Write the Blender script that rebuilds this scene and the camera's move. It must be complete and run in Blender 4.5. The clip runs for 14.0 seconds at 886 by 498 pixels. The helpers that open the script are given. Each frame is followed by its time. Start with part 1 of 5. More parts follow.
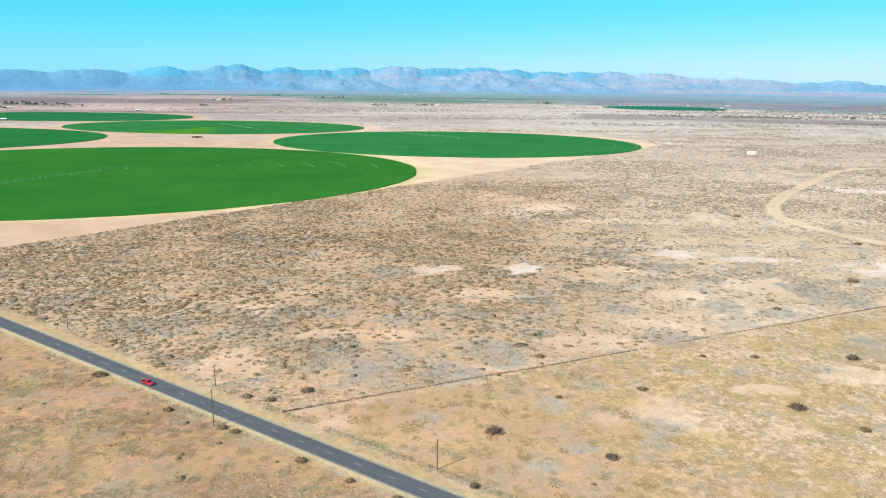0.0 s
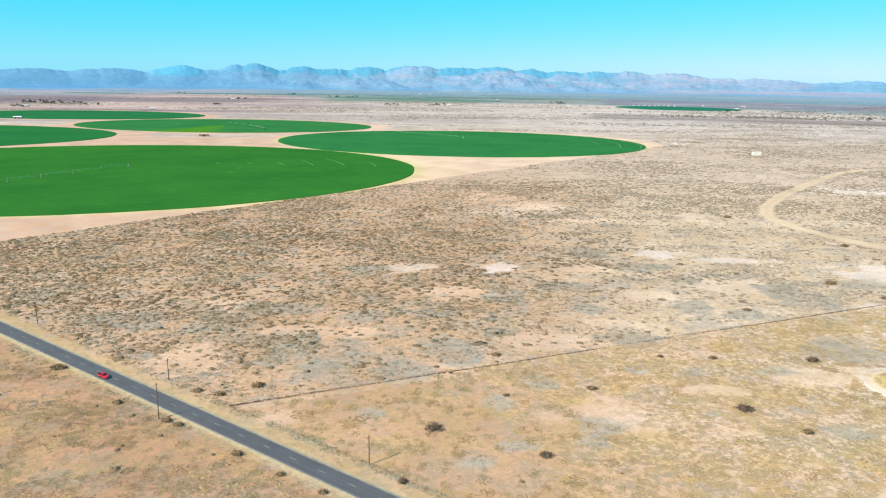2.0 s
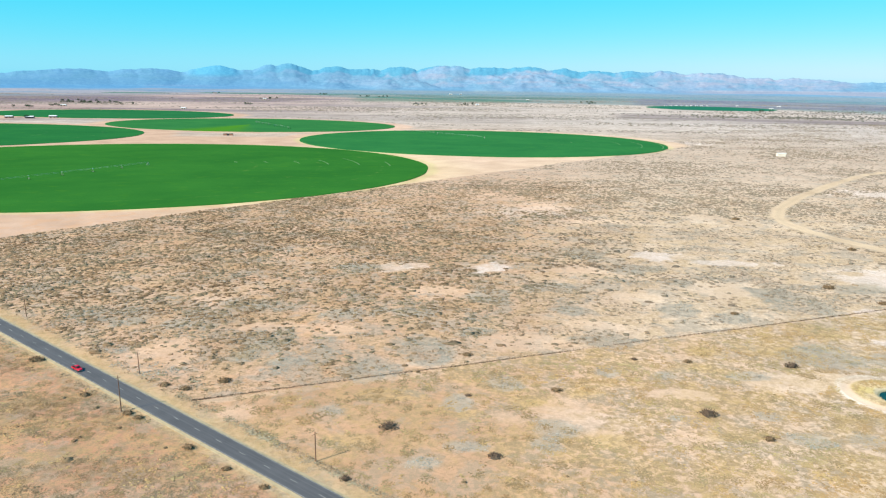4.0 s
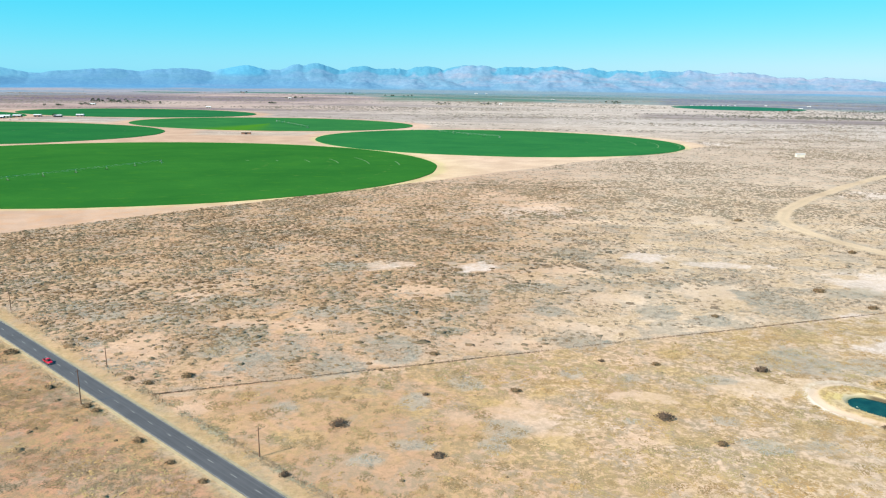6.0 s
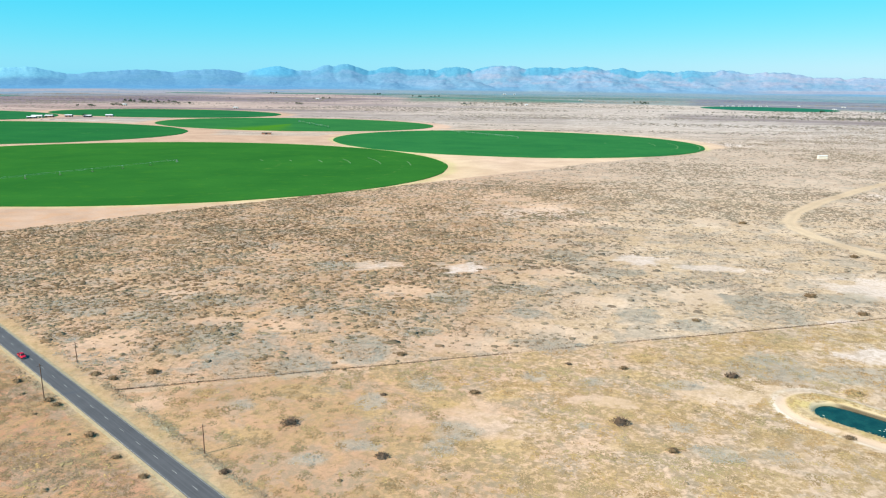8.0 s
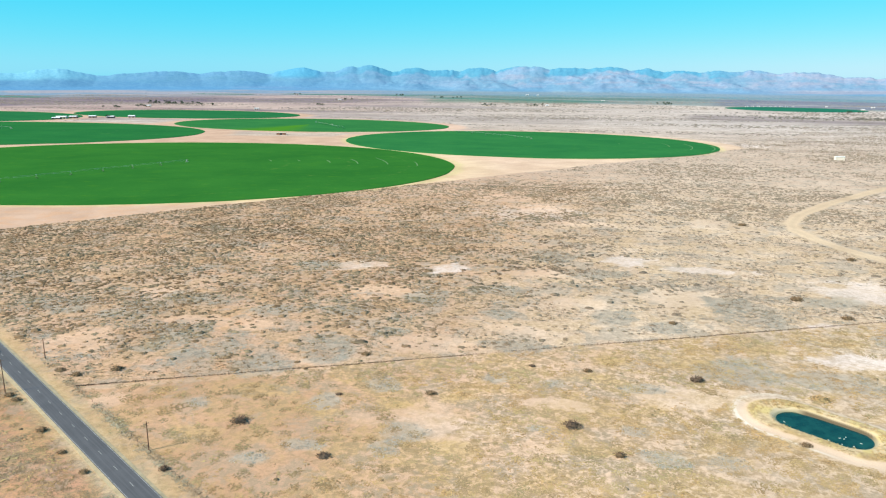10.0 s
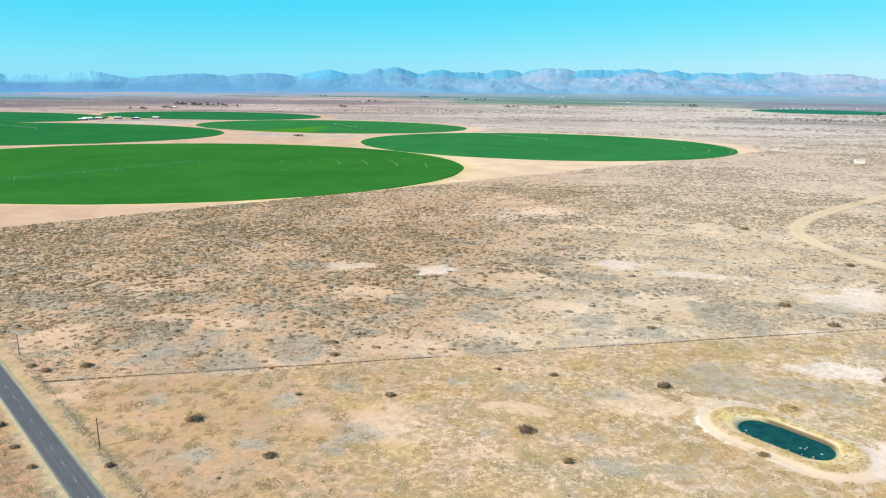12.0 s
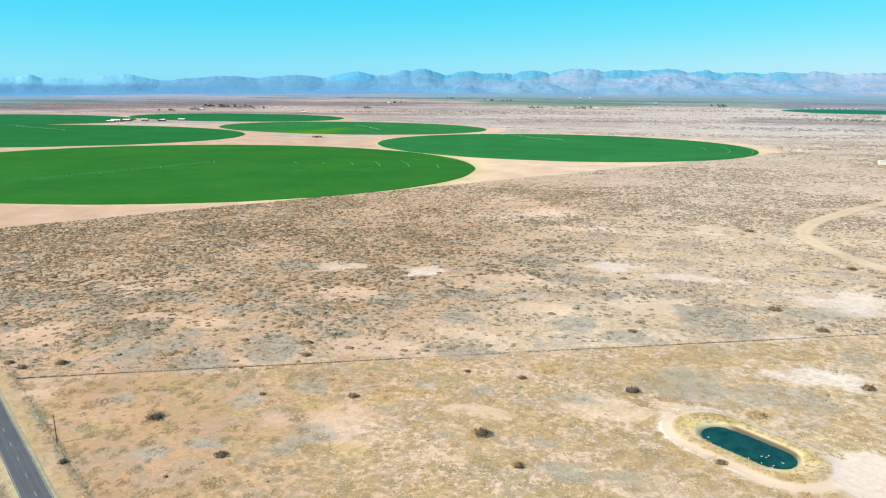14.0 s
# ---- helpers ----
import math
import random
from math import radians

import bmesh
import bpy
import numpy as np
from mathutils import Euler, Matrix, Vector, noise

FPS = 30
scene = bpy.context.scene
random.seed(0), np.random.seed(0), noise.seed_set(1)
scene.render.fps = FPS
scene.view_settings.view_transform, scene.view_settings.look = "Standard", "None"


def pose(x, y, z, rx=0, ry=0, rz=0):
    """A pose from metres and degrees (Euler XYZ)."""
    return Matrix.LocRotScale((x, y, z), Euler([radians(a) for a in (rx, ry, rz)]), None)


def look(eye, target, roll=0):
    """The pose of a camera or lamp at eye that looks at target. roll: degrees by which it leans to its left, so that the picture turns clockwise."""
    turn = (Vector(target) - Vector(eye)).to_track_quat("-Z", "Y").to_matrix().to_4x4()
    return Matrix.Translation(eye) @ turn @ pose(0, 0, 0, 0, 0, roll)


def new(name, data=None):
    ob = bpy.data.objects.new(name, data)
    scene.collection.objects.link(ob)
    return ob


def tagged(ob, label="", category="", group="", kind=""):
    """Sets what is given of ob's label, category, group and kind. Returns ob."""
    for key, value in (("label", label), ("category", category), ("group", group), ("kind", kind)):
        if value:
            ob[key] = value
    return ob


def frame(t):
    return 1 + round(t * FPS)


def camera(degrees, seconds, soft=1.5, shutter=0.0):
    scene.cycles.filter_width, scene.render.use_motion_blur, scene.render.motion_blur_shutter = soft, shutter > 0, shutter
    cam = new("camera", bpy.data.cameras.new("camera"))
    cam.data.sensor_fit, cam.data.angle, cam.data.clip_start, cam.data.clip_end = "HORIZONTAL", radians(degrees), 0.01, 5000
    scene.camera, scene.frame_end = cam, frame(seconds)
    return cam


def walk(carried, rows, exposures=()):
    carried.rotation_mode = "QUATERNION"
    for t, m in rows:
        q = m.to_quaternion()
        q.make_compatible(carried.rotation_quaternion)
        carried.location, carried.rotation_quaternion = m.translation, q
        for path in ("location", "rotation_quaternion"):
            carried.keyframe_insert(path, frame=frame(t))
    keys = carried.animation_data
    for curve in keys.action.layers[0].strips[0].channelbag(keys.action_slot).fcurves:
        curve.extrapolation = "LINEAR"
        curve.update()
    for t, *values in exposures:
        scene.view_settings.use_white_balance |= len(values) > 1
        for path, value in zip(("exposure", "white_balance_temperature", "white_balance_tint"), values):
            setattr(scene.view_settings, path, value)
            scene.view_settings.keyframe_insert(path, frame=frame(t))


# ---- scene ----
cam = camera(63.4, 14.0, soft=1.2)
PATH = [
    (0, (2.417, 0.067, 115.41), (3.617, 77.747, 96.45), 0.6),
    (0.5, (8.851, -0.64, 115.482), (9.451, 77.08, 96.522), 0.6),
    (1, (15.231, -1.046, 115.489), (15.351, 76.674, 96.489), 0.7),
    (1.5, (21.603, -1.526, 115.454), (21.283, 76.194, 96.414), 0.7),
    (2, (27.926, -1.653, 115.426), (27.126, 76.067, 96.386), 0.7),
    (2.5, (34.337, -1.437, 115.511), (32.817, 76.243, 96.431), 0.7),
    (5, (66.734, 0.22, 115.357), (60.334, 77.62, 96.277), 0.6),
    (5.5, (72.995, 0.855, 115.373), (65.955, 78.215, 96.253), 0.6),
    (6, (79.575, 1.679, 115.317), (71.815, 78.959, 96.157), 0.6),
    (6.5, (86.224, 2.505, 115.337), (77.504, 79.665, 96.177), 0.6),
    (7, (92.839, 3.544, 115.33), (83.239, 80.624, 96.13), 0.6),
    (7.5, (99.41, 4.652, 115.357), (88.89, 81.612, 96.197), 0.5),
    (8, (105.889, 5.892, 115.269), (94.649, 82.732, 96.149), 0.5),
    (10.5, (136.979, 13.117, 114.561), (122.019, 89.397, 95.561), 0.3),
    (11, (142.891, 14.693, 114.467), (127.131, 90.813, 95.547), 0.3),
    (11.5, (148.846, 16.356, 114.276), (132.326, 92.316, 95.396), 0.3),
    (12, (154.649, 18.065, 114.108), (137.449, 93.865, 95.268), 0.3),
    (12.5, (160.538, 19.777, 114.005), (142.458, 95.417, 95.205), 0.2),
    (13, (166.421, 21.596, 113.937), (147.501, 97.036, 95.177), 0.1),
    (13.5, (172.149, 23.573, 113.709), (152.509, 98.813, 94.989), 0.1),
    (14, (177.789, 25.531, 113.663), (157.309, 100.571, 94.943), -0.0),
]
walk(cam, [(t, look(eye, target, roll)) for t, eye, target, roll in PATH], [(0, 0.96), (5, 0.95), (8, 0.93), (14, 0.915)])

# ---- daylight ----
SUN_FROM = Vector((-0.78, -0.63, 0.90)).normalized()
world = bpy.data.worlds.new("clear_desert_sky")
scene.world = world
world.use_nodes = True
wn, wl = world.node_tree.nodes, world.node_tree.links
sky = wn.new("ShaderNodeTexSky")
sky.sky_type, sky.sun_disc = "NISHITA", False
sky.sun_elevation = math.asin(SUN_FROM.z)
sky.sun_rotation = math.atan2(SUN_FROM.x, SUN_FROM.y)
sky.altitude, sky.air_density, sky.dust_density, sky.ozone_density = 1200, 1.0, 0.4, 1.6
# the clear cyan that the dry air and the camera give this sky
split, joined = wn.new("ShaderNodeSeparateColor"), wn.new("ShaderNodeCombineColor")
wl.new(sky.outputs[0], split.inputs[0])
for k, (gain, power) in enumerate(((0.044, 2.07), (3.08, 0.37), (6.5, 0.10))):
    grow, keep = wn.new("ShaderNodeMath"), wn.new("ShaderNodeMath")
    grow.operation, keep.operation = "POWER", "MULTIPLY"
    grow.inputs[1].default_value, keep.inputs[1].default_value = power, gain
    wl.new(split.outputs[k], grow.inputs[0])
    wl.new(grow.outputs[0], keep.inputs[0])
    wl.new(keep.outputs[0], joined.inputs[k])
wl.new(joined.outputs[0], wn["Background"].inputs[0])
wn["Background"].inputs[1].default_value = 0.066
lamp = bpy.data.lights.new("sun", "SUN")
lamp.energy, lamp.angle, lamp.color = 4.7, radians(0.55), (1.0, 0.86, 0.70)
sun = new("sun", lamp)
sun.matrix_world = look(SUN_FROM * 500, (0, 0, 0))


# ---- materials ----
def material(name, rough=0.9, metal=0.0):
    m = bpy.data.materials.new(name)
    m.use_nodes = True
    b = m.node_tree.nodes["Principled BSDF"]
    b.inputs["Roughness"].default_value, b.inputs["Metallic"].default_value = rough, metal
    b.inputs["Specular IOR Level"].default_value = 0.25
    return m, m.node_tree.nodes, m.node_tree.links, b


def noise_tex(n, l, scale, detail=4, rough=0.6, coord=None, distort=0.0):
    t = n.new("ShaderNodeTexNoise")
    t.inputs["Scale"].default_value, t.inputs["Detail"].default_value = scale, detail
    t.inputs["Roughness"].default_value, t.inputs["Distortion"].default_value = rough, distort
    if coord is None:
        coord = n.new("ShaderNodeTexCoord").outputs["Object"]
    l.new(coord, t.inputs["Vector"])
    return t.outputs["Fac"]


def span(n, l, value, lo, hi, a=0.0, b=1.0):
    r = n.new("ShaderNodeMapRange")
    for k, v in zip((1, 2, 3, 4), (lo, hi, a, b)):
        r.inputs[k].default_value = v
    l.new(value, r.inputs[0])
    return r.outputs[0]


def calc(n, l, op, a, b=0.5):
    r = n.new("ShaderNodeMath")
    r.operation = op
    for k, v in ((0, a), (1, b)):
        if isinstance(v, (int, float)):
            r.inputs[k].default_value = v
        else:
            l.new(v, r.inputs[k])
    return r.outputs[0]


def blend(n, l, fac, a, b, mode="MIX"):
    r = n.new("ShaderNodeMix")
    r.data_type, r.blend_type = "RGBA", mode
    for k, v in ((0, fac), (6, a), (7, b)):
        if isinstance(v, (int, float)):
            r.inputs[k].default_value = v
        elif isinstance(v, tuple):
            r.inputs[k].default_value = (*v, 1)
        else:
            l.new(v, r.inputs[k])
    return r.outputs[2]


def bump(n, l, b, height, strength, distance):
    r = n.new("ShaderNodeBump")
    r.inputs["Strength"].default_value, r.inputs["Distance"].default_value = strength, distance
    l.new(height, r.inputs["Height"])
    l.new(r.outputs[0], b.inputs["Normal"])


def simple(name, colour, rough=0.8, metal=0.0, vary=0.25, scale=3.0):
    """Paint, timber or metal with soft stains at two sizes."""
    m, n, l, b = material(name, rough, metal)
    big, fine = noise_tex(n, l, scale), noise_tex(n, l, scale * 9, 3)
    f = calc(n, l, "ADD", calc(n, l, "MULTIPLY", big, 0.6), calc(n, l, "MULTIPLY", fine, 0.4))
    dark = tuple(c * (1 - vary) for c in colour)
    lite = tuple(min(1, c * (1 + vary)) for c in colour)
    l.new(blend(n, l, span(n, l, f, 0.3, 0.7), dark, lite), b.inputs["Base Color"])
    bump(n, l, b, fine, 0.2, 0.02)
    return m


def ground_material():
    """Dry soil whose colour map, far haze included, is on the sheet, with grass patches, grey low growth, twigs and
    grain.
    """
    m, n, l, b = material("dry_ground", 1.0)
    b.inputs["Specular IOR Level"].default_value = 0.0
    soil, cover = n.new("ShaderNodeVertexColor"), n.new("ShaderNodeVertexColor")
    soil.layer_name, cover.layer_name = "soil", "cover"
    parts = n.new("ShaderNodeSeparateColor")
    l.new(cover.outputs[0], parts.inputs[0])
    grass, grey, litter = parts.outputs
    co = n.new("ShaderNodeTexCoord").outputs["Object"]

    def moved(dx, dy):
        v = n.new("ShaderNodeVectorMath")
        v.operation = "ADD"
        v.inputs[1].default_value = (dx, dy, 0)
        l.new(co, v.inputs[0])
        return v.outputs[0]

    big = noise_tex(n, l, 0.022, 5, 0.6, co, 0.3)
    patch = noise_tex(n, l, 0.055, 6, 0.62, moved(310, 90), 0.5)
    patch2 = noise_tex(n, l, 0.075, 6, 0.66, moved(-170, 420), 0.7)
    patch3 = noise_tex(n, l, 0.060, 6, 0.66, moved(730, -260), 0.6)
    tuft = noise_tex(n, l, 0.42, 5, 0.72, moved(50, 20), 0.4)
    fine = noise_tex(n, l, 1.1, 5, 0.78, co)
    grain = noise_tex(n, l, 5.0, 3, 0.75, co)
    # warm and pale swings of the bare soil
    c = blend(n, l, span(n, l, big, 0.35, 0.65), (0.88, 0.86, 0.84), (1.10, 1.10, 1.10))
    c = blend(n, l, 1.0, soil.outputs[0], c, "MULTIPLY")
    warm = calc(n, l, "MULTIPLY", span(n, l, patch3, 0.48, 0.62, 0.0, 0.6), soil.outputs["Alpha"])
    c = blend(n, l, warm, c, (0.45, 0.250, 0.135))
    # belts of scrub on the far plain
    far = n.new("ShaderNodeMapping")
    far.inputs["Scale"].default_value = (0.22, 1.0, 1.0)
    l.new(co, far.inputs[0])
    belt = noise_tex(n, l, 0.022, 6, 0.72, far.outputs[0], 0.3)
    belt = calc(n, l, "MULTIPLY", span(n, l, belt, 0.47, 0.62), cover.outputs["Alpha"])
    c = blend(n, l, calc(n, l, "MULTIPLY", belt, 0.8), c, blend(n, l, 1.0, c, (0.62, 0.62, 0.64), "MULTIPLY"))
    # ochre and olive dry grass
    g = calc(n, l, "MULTIPLY", span(n, l, patch, 0.47, 0.58), span(n, l, tuft, 0.38, 0.58, 0.15, 1.0))
    c = blend(n, l, calc(n, l, "MULTIPLY", calc(n, l, "MULTIPLY", g, grass), 0.85), c, (0.395, 0.265, 0.100))
    g2 = calc(n, l, "MULTIPLY", span(n, l, patch2, 0.42, 0.54, 0.25, 1.0), span(n, l, tuft, 0.44, 0.55, 0.0, 1.0))
    c = blend(n, l, calc(n, l, "MULTIPLY", calc(n, l, "MULTIPLY", g2, grass), 0.80), c, (0.275, 0.200, 0.118))
    # soft mounds of bunch grass
    mound = noise_tex(n, l, 0.30, 3, 0.55, moved(-90, 610), 0.8)
    mo = calc(n, l, "MULTIPLY", span(n, l, mound, 0.50, 0.58), span(n, l, fine, 0.30, 0.55, 0.4, 1.0))
    c = blend(n, l, calc(n, l, "MULTIPLY", calc(n, l, "MULTIPLY", mo, grass), 0.75), c, (0.258, 0.182, 0.104))
    # blue-grey leafless low growth
    k = calc(n, l, "MULTIPLY", span(n, l, calc(n, l, "ADD", calc(n, l, "MULTIPLY", patch2, 0.5), calc(n, l, "MULTIPLY", patch, -0.5)), 0.020, 0.044), span(n, l, tuft, 0.34, 0.50, 0.45, 1.0))
    c = blend(n, l, calc(n, l, "MULTIPLY", calc(n, l, "MULTIPLY", k, grey), 0.85), c, (0.262, 0.240, 0.196))
    # small twigs, stones and tufts
    s = calc(n, l, "MULTIPLY", span(n, l, calc(n, l, "ADD", calc(n, l, "MULTIPLY", fine, 0.5), calc(n, l, "MULTIPLY", tuft, 0.5)), 0.47, 0.57), litter)
    c = blend(n, l, calc(n, l, "MULTIPLY", s, 0.75), c, (0.200, 0.142, 0.092))
    c = blend(n, l, 1.0, c, blend(n, l, span(n, l, grain, 0.3, 0.7), (0.86, 0.86, 0.86), (1.12, 1.12, 1.12)), "MULTIPLY")
    l.new(c, b.inputs["Base Color"])
    bump(n, l, b, calc(n, l, "ADD", fine, tuft), 0.25, 0.25)
    return m


def field_material(seed, tone, young=None):
    """Irrigated crop in a circle: rings left by the wheels, faint sowing lines and thin spots."""
    m, n, l, b = material("irrigated_crop", 0.85)
    co = n.new("ShaderNodeTexCoord").outputs["Object"]
    length = n.new("ShaderNodeVectorMath")
    length.operation = "LENGTH"
    l.new(co, length.inputs[0])
    r = length.outputs["Value"]
    shift = n.new("ShaderNodeVectorMath")
    shift.operation = "ADD"
    shift.inputs[1].default_value = (seed * 37.0, seed * 11.0, 0)
    l.new(co, shift.inputs[0])
    p = shift.outputs[0]
    big, mid, fine = noise_tex(n, l, 4.0, 4, coord=p), noise_tex(n, l, 26.0, 4, coord=p), noise_tex(n, l, 160.0, 3, coord=p)
    c = blend(n, l, span(n, l, big, 0.35, 0.7), (0.013, 0.098, 0.019), (0.019, 0.122, 0.022))
    c = blend(n, l, span(n, l, mid, 0.55, 0.8, 0.0, 0.35), c, (0.040, 0.16, 0.014))
    c = blend(n, l, span(n, l, fine, 0.4, 0.8, 0.0, 0.3), c, (0.008, 0.075, 0.012))
    ring = calc(n, l, "FRACT", calc(n, l, "MULTIPLY", r, 7.3))
    ring = calc(n, l, "ABSOLUTE", calc(n, l, "SUBTRACT", ring, 0.5))
    mark = calc(n, l, "MULTIPLY", span(n, l, ring, 0.015, 0.03, 1.0, 0.0), span(n, l, mid, 0.50, 0.66, 0.0, 0.8))
    xyz = n.new("ShaderNodeSeparateXYZ")
    l.new(co, xyz.inputs[0])
    mark = calc(n, l, "MULTIPLY", mark, span(n, l, xyz.outputs[0], 0.15, 0.6, 0.05, 0.25))
    c = blend(n, l, mark, c, (0.11, 0.18, 0.07))
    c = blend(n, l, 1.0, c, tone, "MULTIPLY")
    if young is not None:
        # a slice sown later, yellower, fading into the rest
        bearing = calc(n, l, "ARCTAN2", xyz.outputs[1], xyz.outputs[0])
        aside = calc(n, l, "ABSOLUTE", calc(n, l, "SUBTRACT", bearing, radians(young)))
        aside = calc(n, l, "ADD", aside, calc(n, l, "MULTIPLY", calc(n, l, "SUBTRACT", mid, 0.5), 0.5))
        slice_ = calc(n, l, "MULTIPLY", span(n, l, aside, 0.08, 0.32, 1.0, 0.0), span(n, l, r, 0.05, 0.45))
        c = blend(n, l, calc(n, l, "MULTIPLY", slice_, 0.85), c, (0.050, 0.165, 0.012))
    # sparse yellowed spots
    spot = calc(n, l, "MULTIPLY", span(n, l, noise_tex(n, l, 60.0, 2, 0.5, p), 0.70, 0.76), span(n, l, big, 0.52, 0.62))
    c = blend(n, l, calc(n, l, "MULTIPLY", spot, 0.5), c, (0.090, 0.170, 0.020))
    l.new(c, b.inputs["Base Color"])
    b.inputs["Specular IOR Level"].default_value = 0.0
    return m


def tinted(name, dark, lite, rough=0.95, pale=0.6):
    """Foliage whose shade changes from plant to plant, by the tint on its mesh."""
    m, n, l, b = material(name, rough)
    a = n.new("ShaderNodeAttribute")
    a.attribute_name = "tint"
    f = calc(n, l, "ADD", a.outputs["Fac"], calc(n, l, "MULTIPLY", calc(n, l, "SUBTRACT", noise_tex(n, l, 2.5, 3), 0.5), 0.6))
    c = blend(n, l, f, dark, lite)
    drift = span(n, l, noise_tex(n, l, 0.045, 4), 0.40, 0.60)
    c = blend(n, l, 1.0, c, blend(n, l, drift, (1.10, 0.97, 0.87), (0.95, 1.01, 0.99)), "MULTIPLY")
    p = n.new("ShaderNodeAttribute")
    p.attribute_name = "pale"
    c = blend(n, l, calc(n, l, "MULTIPLY", p.outputs["Fac"], pale), c, (0.235, 0.205, 0.170))
    l.new(c, b.inputs["Base Color"])
    b.inputs["Specular IOR Level"].default_value = 0.0
    return m


def asphalt_material():
    """Worn asphalt with paler wheel paths and streaks along the way."""
    m, n, l, b = material("asphalt", 0.85)
    turn = n.new("ShaderNodeMapping")
    turn.vector_type = "POINT"
    turn.inputs["Rotation"].default_value = (0, 0, math.atan2(0.572, 0.820))
    turn.inputs["Scale"].default_value = (1, 1, 1)
    l.new(n.new("ShaderNodeTexCoord").outputs["Object"], turn.inputs[0])
    long = n.new("ShaderNodeMapping")
    long.inputs["Scale"].default_value = (0.012, 1.0, 1.0)
    l.new(turn.outputs[0], long.inputs[0])
    streak = noise_tex(n, l, 1.6, 4, 0.7, long.outputs[0])
    big, fine = noise_tex(n, l, 0.12, 5), noise_tex(n, l, 9.0, 3)
    c = blend(n, l, span(n, l, big, 0.3, 0.7), (0.050, 0.050, 0.054), (0.068, 0.068, 0.073))
    c = blend(n, l, span(n, l, streak, 0.44, 0.66, 0, 0.6), c, (0.094, 0.094, 0.100))
    c = blend(n, l, span(n, l, fine, 0.4, 0.75, 0, 0.3), c, (0.11, 0.11, 0.11))
    l.new(c, b.inputs["Base Color"])
    bump(n, l, b, fine, 0.3, 0.02)
    return m


def rock_material():
    """Desert rock with blue-violet haze painted into its colour map, and paler and darker blotches."""
    m, n, l, b = material("hazed_mountain_rock", 1.0)
    co = n.new("ShaderNodeTexCoord").outputs["Object"]
    big, mid = noise_tex(n, l, 0.004, 5, coord=co), noise_tex(n, l, 0.035, 6, 0.75, coord=co)
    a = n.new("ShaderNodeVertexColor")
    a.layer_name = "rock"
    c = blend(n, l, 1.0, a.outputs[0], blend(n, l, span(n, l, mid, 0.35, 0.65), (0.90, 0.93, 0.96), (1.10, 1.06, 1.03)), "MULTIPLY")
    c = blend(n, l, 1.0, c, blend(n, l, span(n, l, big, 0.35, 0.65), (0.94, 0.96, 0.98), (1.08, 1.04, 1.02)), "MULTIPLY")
    # ravines that run down the slopes, their bluish shade painted in
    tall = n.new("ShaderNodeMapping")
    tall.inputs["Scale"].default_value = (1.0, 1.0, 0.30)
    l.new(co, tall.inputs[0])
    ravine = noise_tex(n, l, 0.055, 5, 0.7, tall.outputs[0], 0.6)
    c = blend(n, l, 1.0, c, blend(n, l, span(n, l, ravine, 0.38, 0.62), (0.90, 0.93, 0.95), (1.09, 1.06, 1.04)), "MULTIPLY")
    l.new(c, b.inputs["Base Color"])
    b.inputs["Specular IOR Level"].default_value = 0.0
    return m


def water_material():
    m, n, l, b = material("pond_water", 0.12)
    l.new(blend(n, l, span(n, l, noise_tex(n, l, 0.25, 3), 0.35, 0.7), (0.004, 0.025, 0.020), (0.009, 0.050, 0.038)), b.inputs["Base Color"])
    b.inputs["Specular IOR Level"].default_value = 0.12
    bump(n, l, b, noise_tex(n, l, 2.2, 3), 0.15, 0.05)
    return m


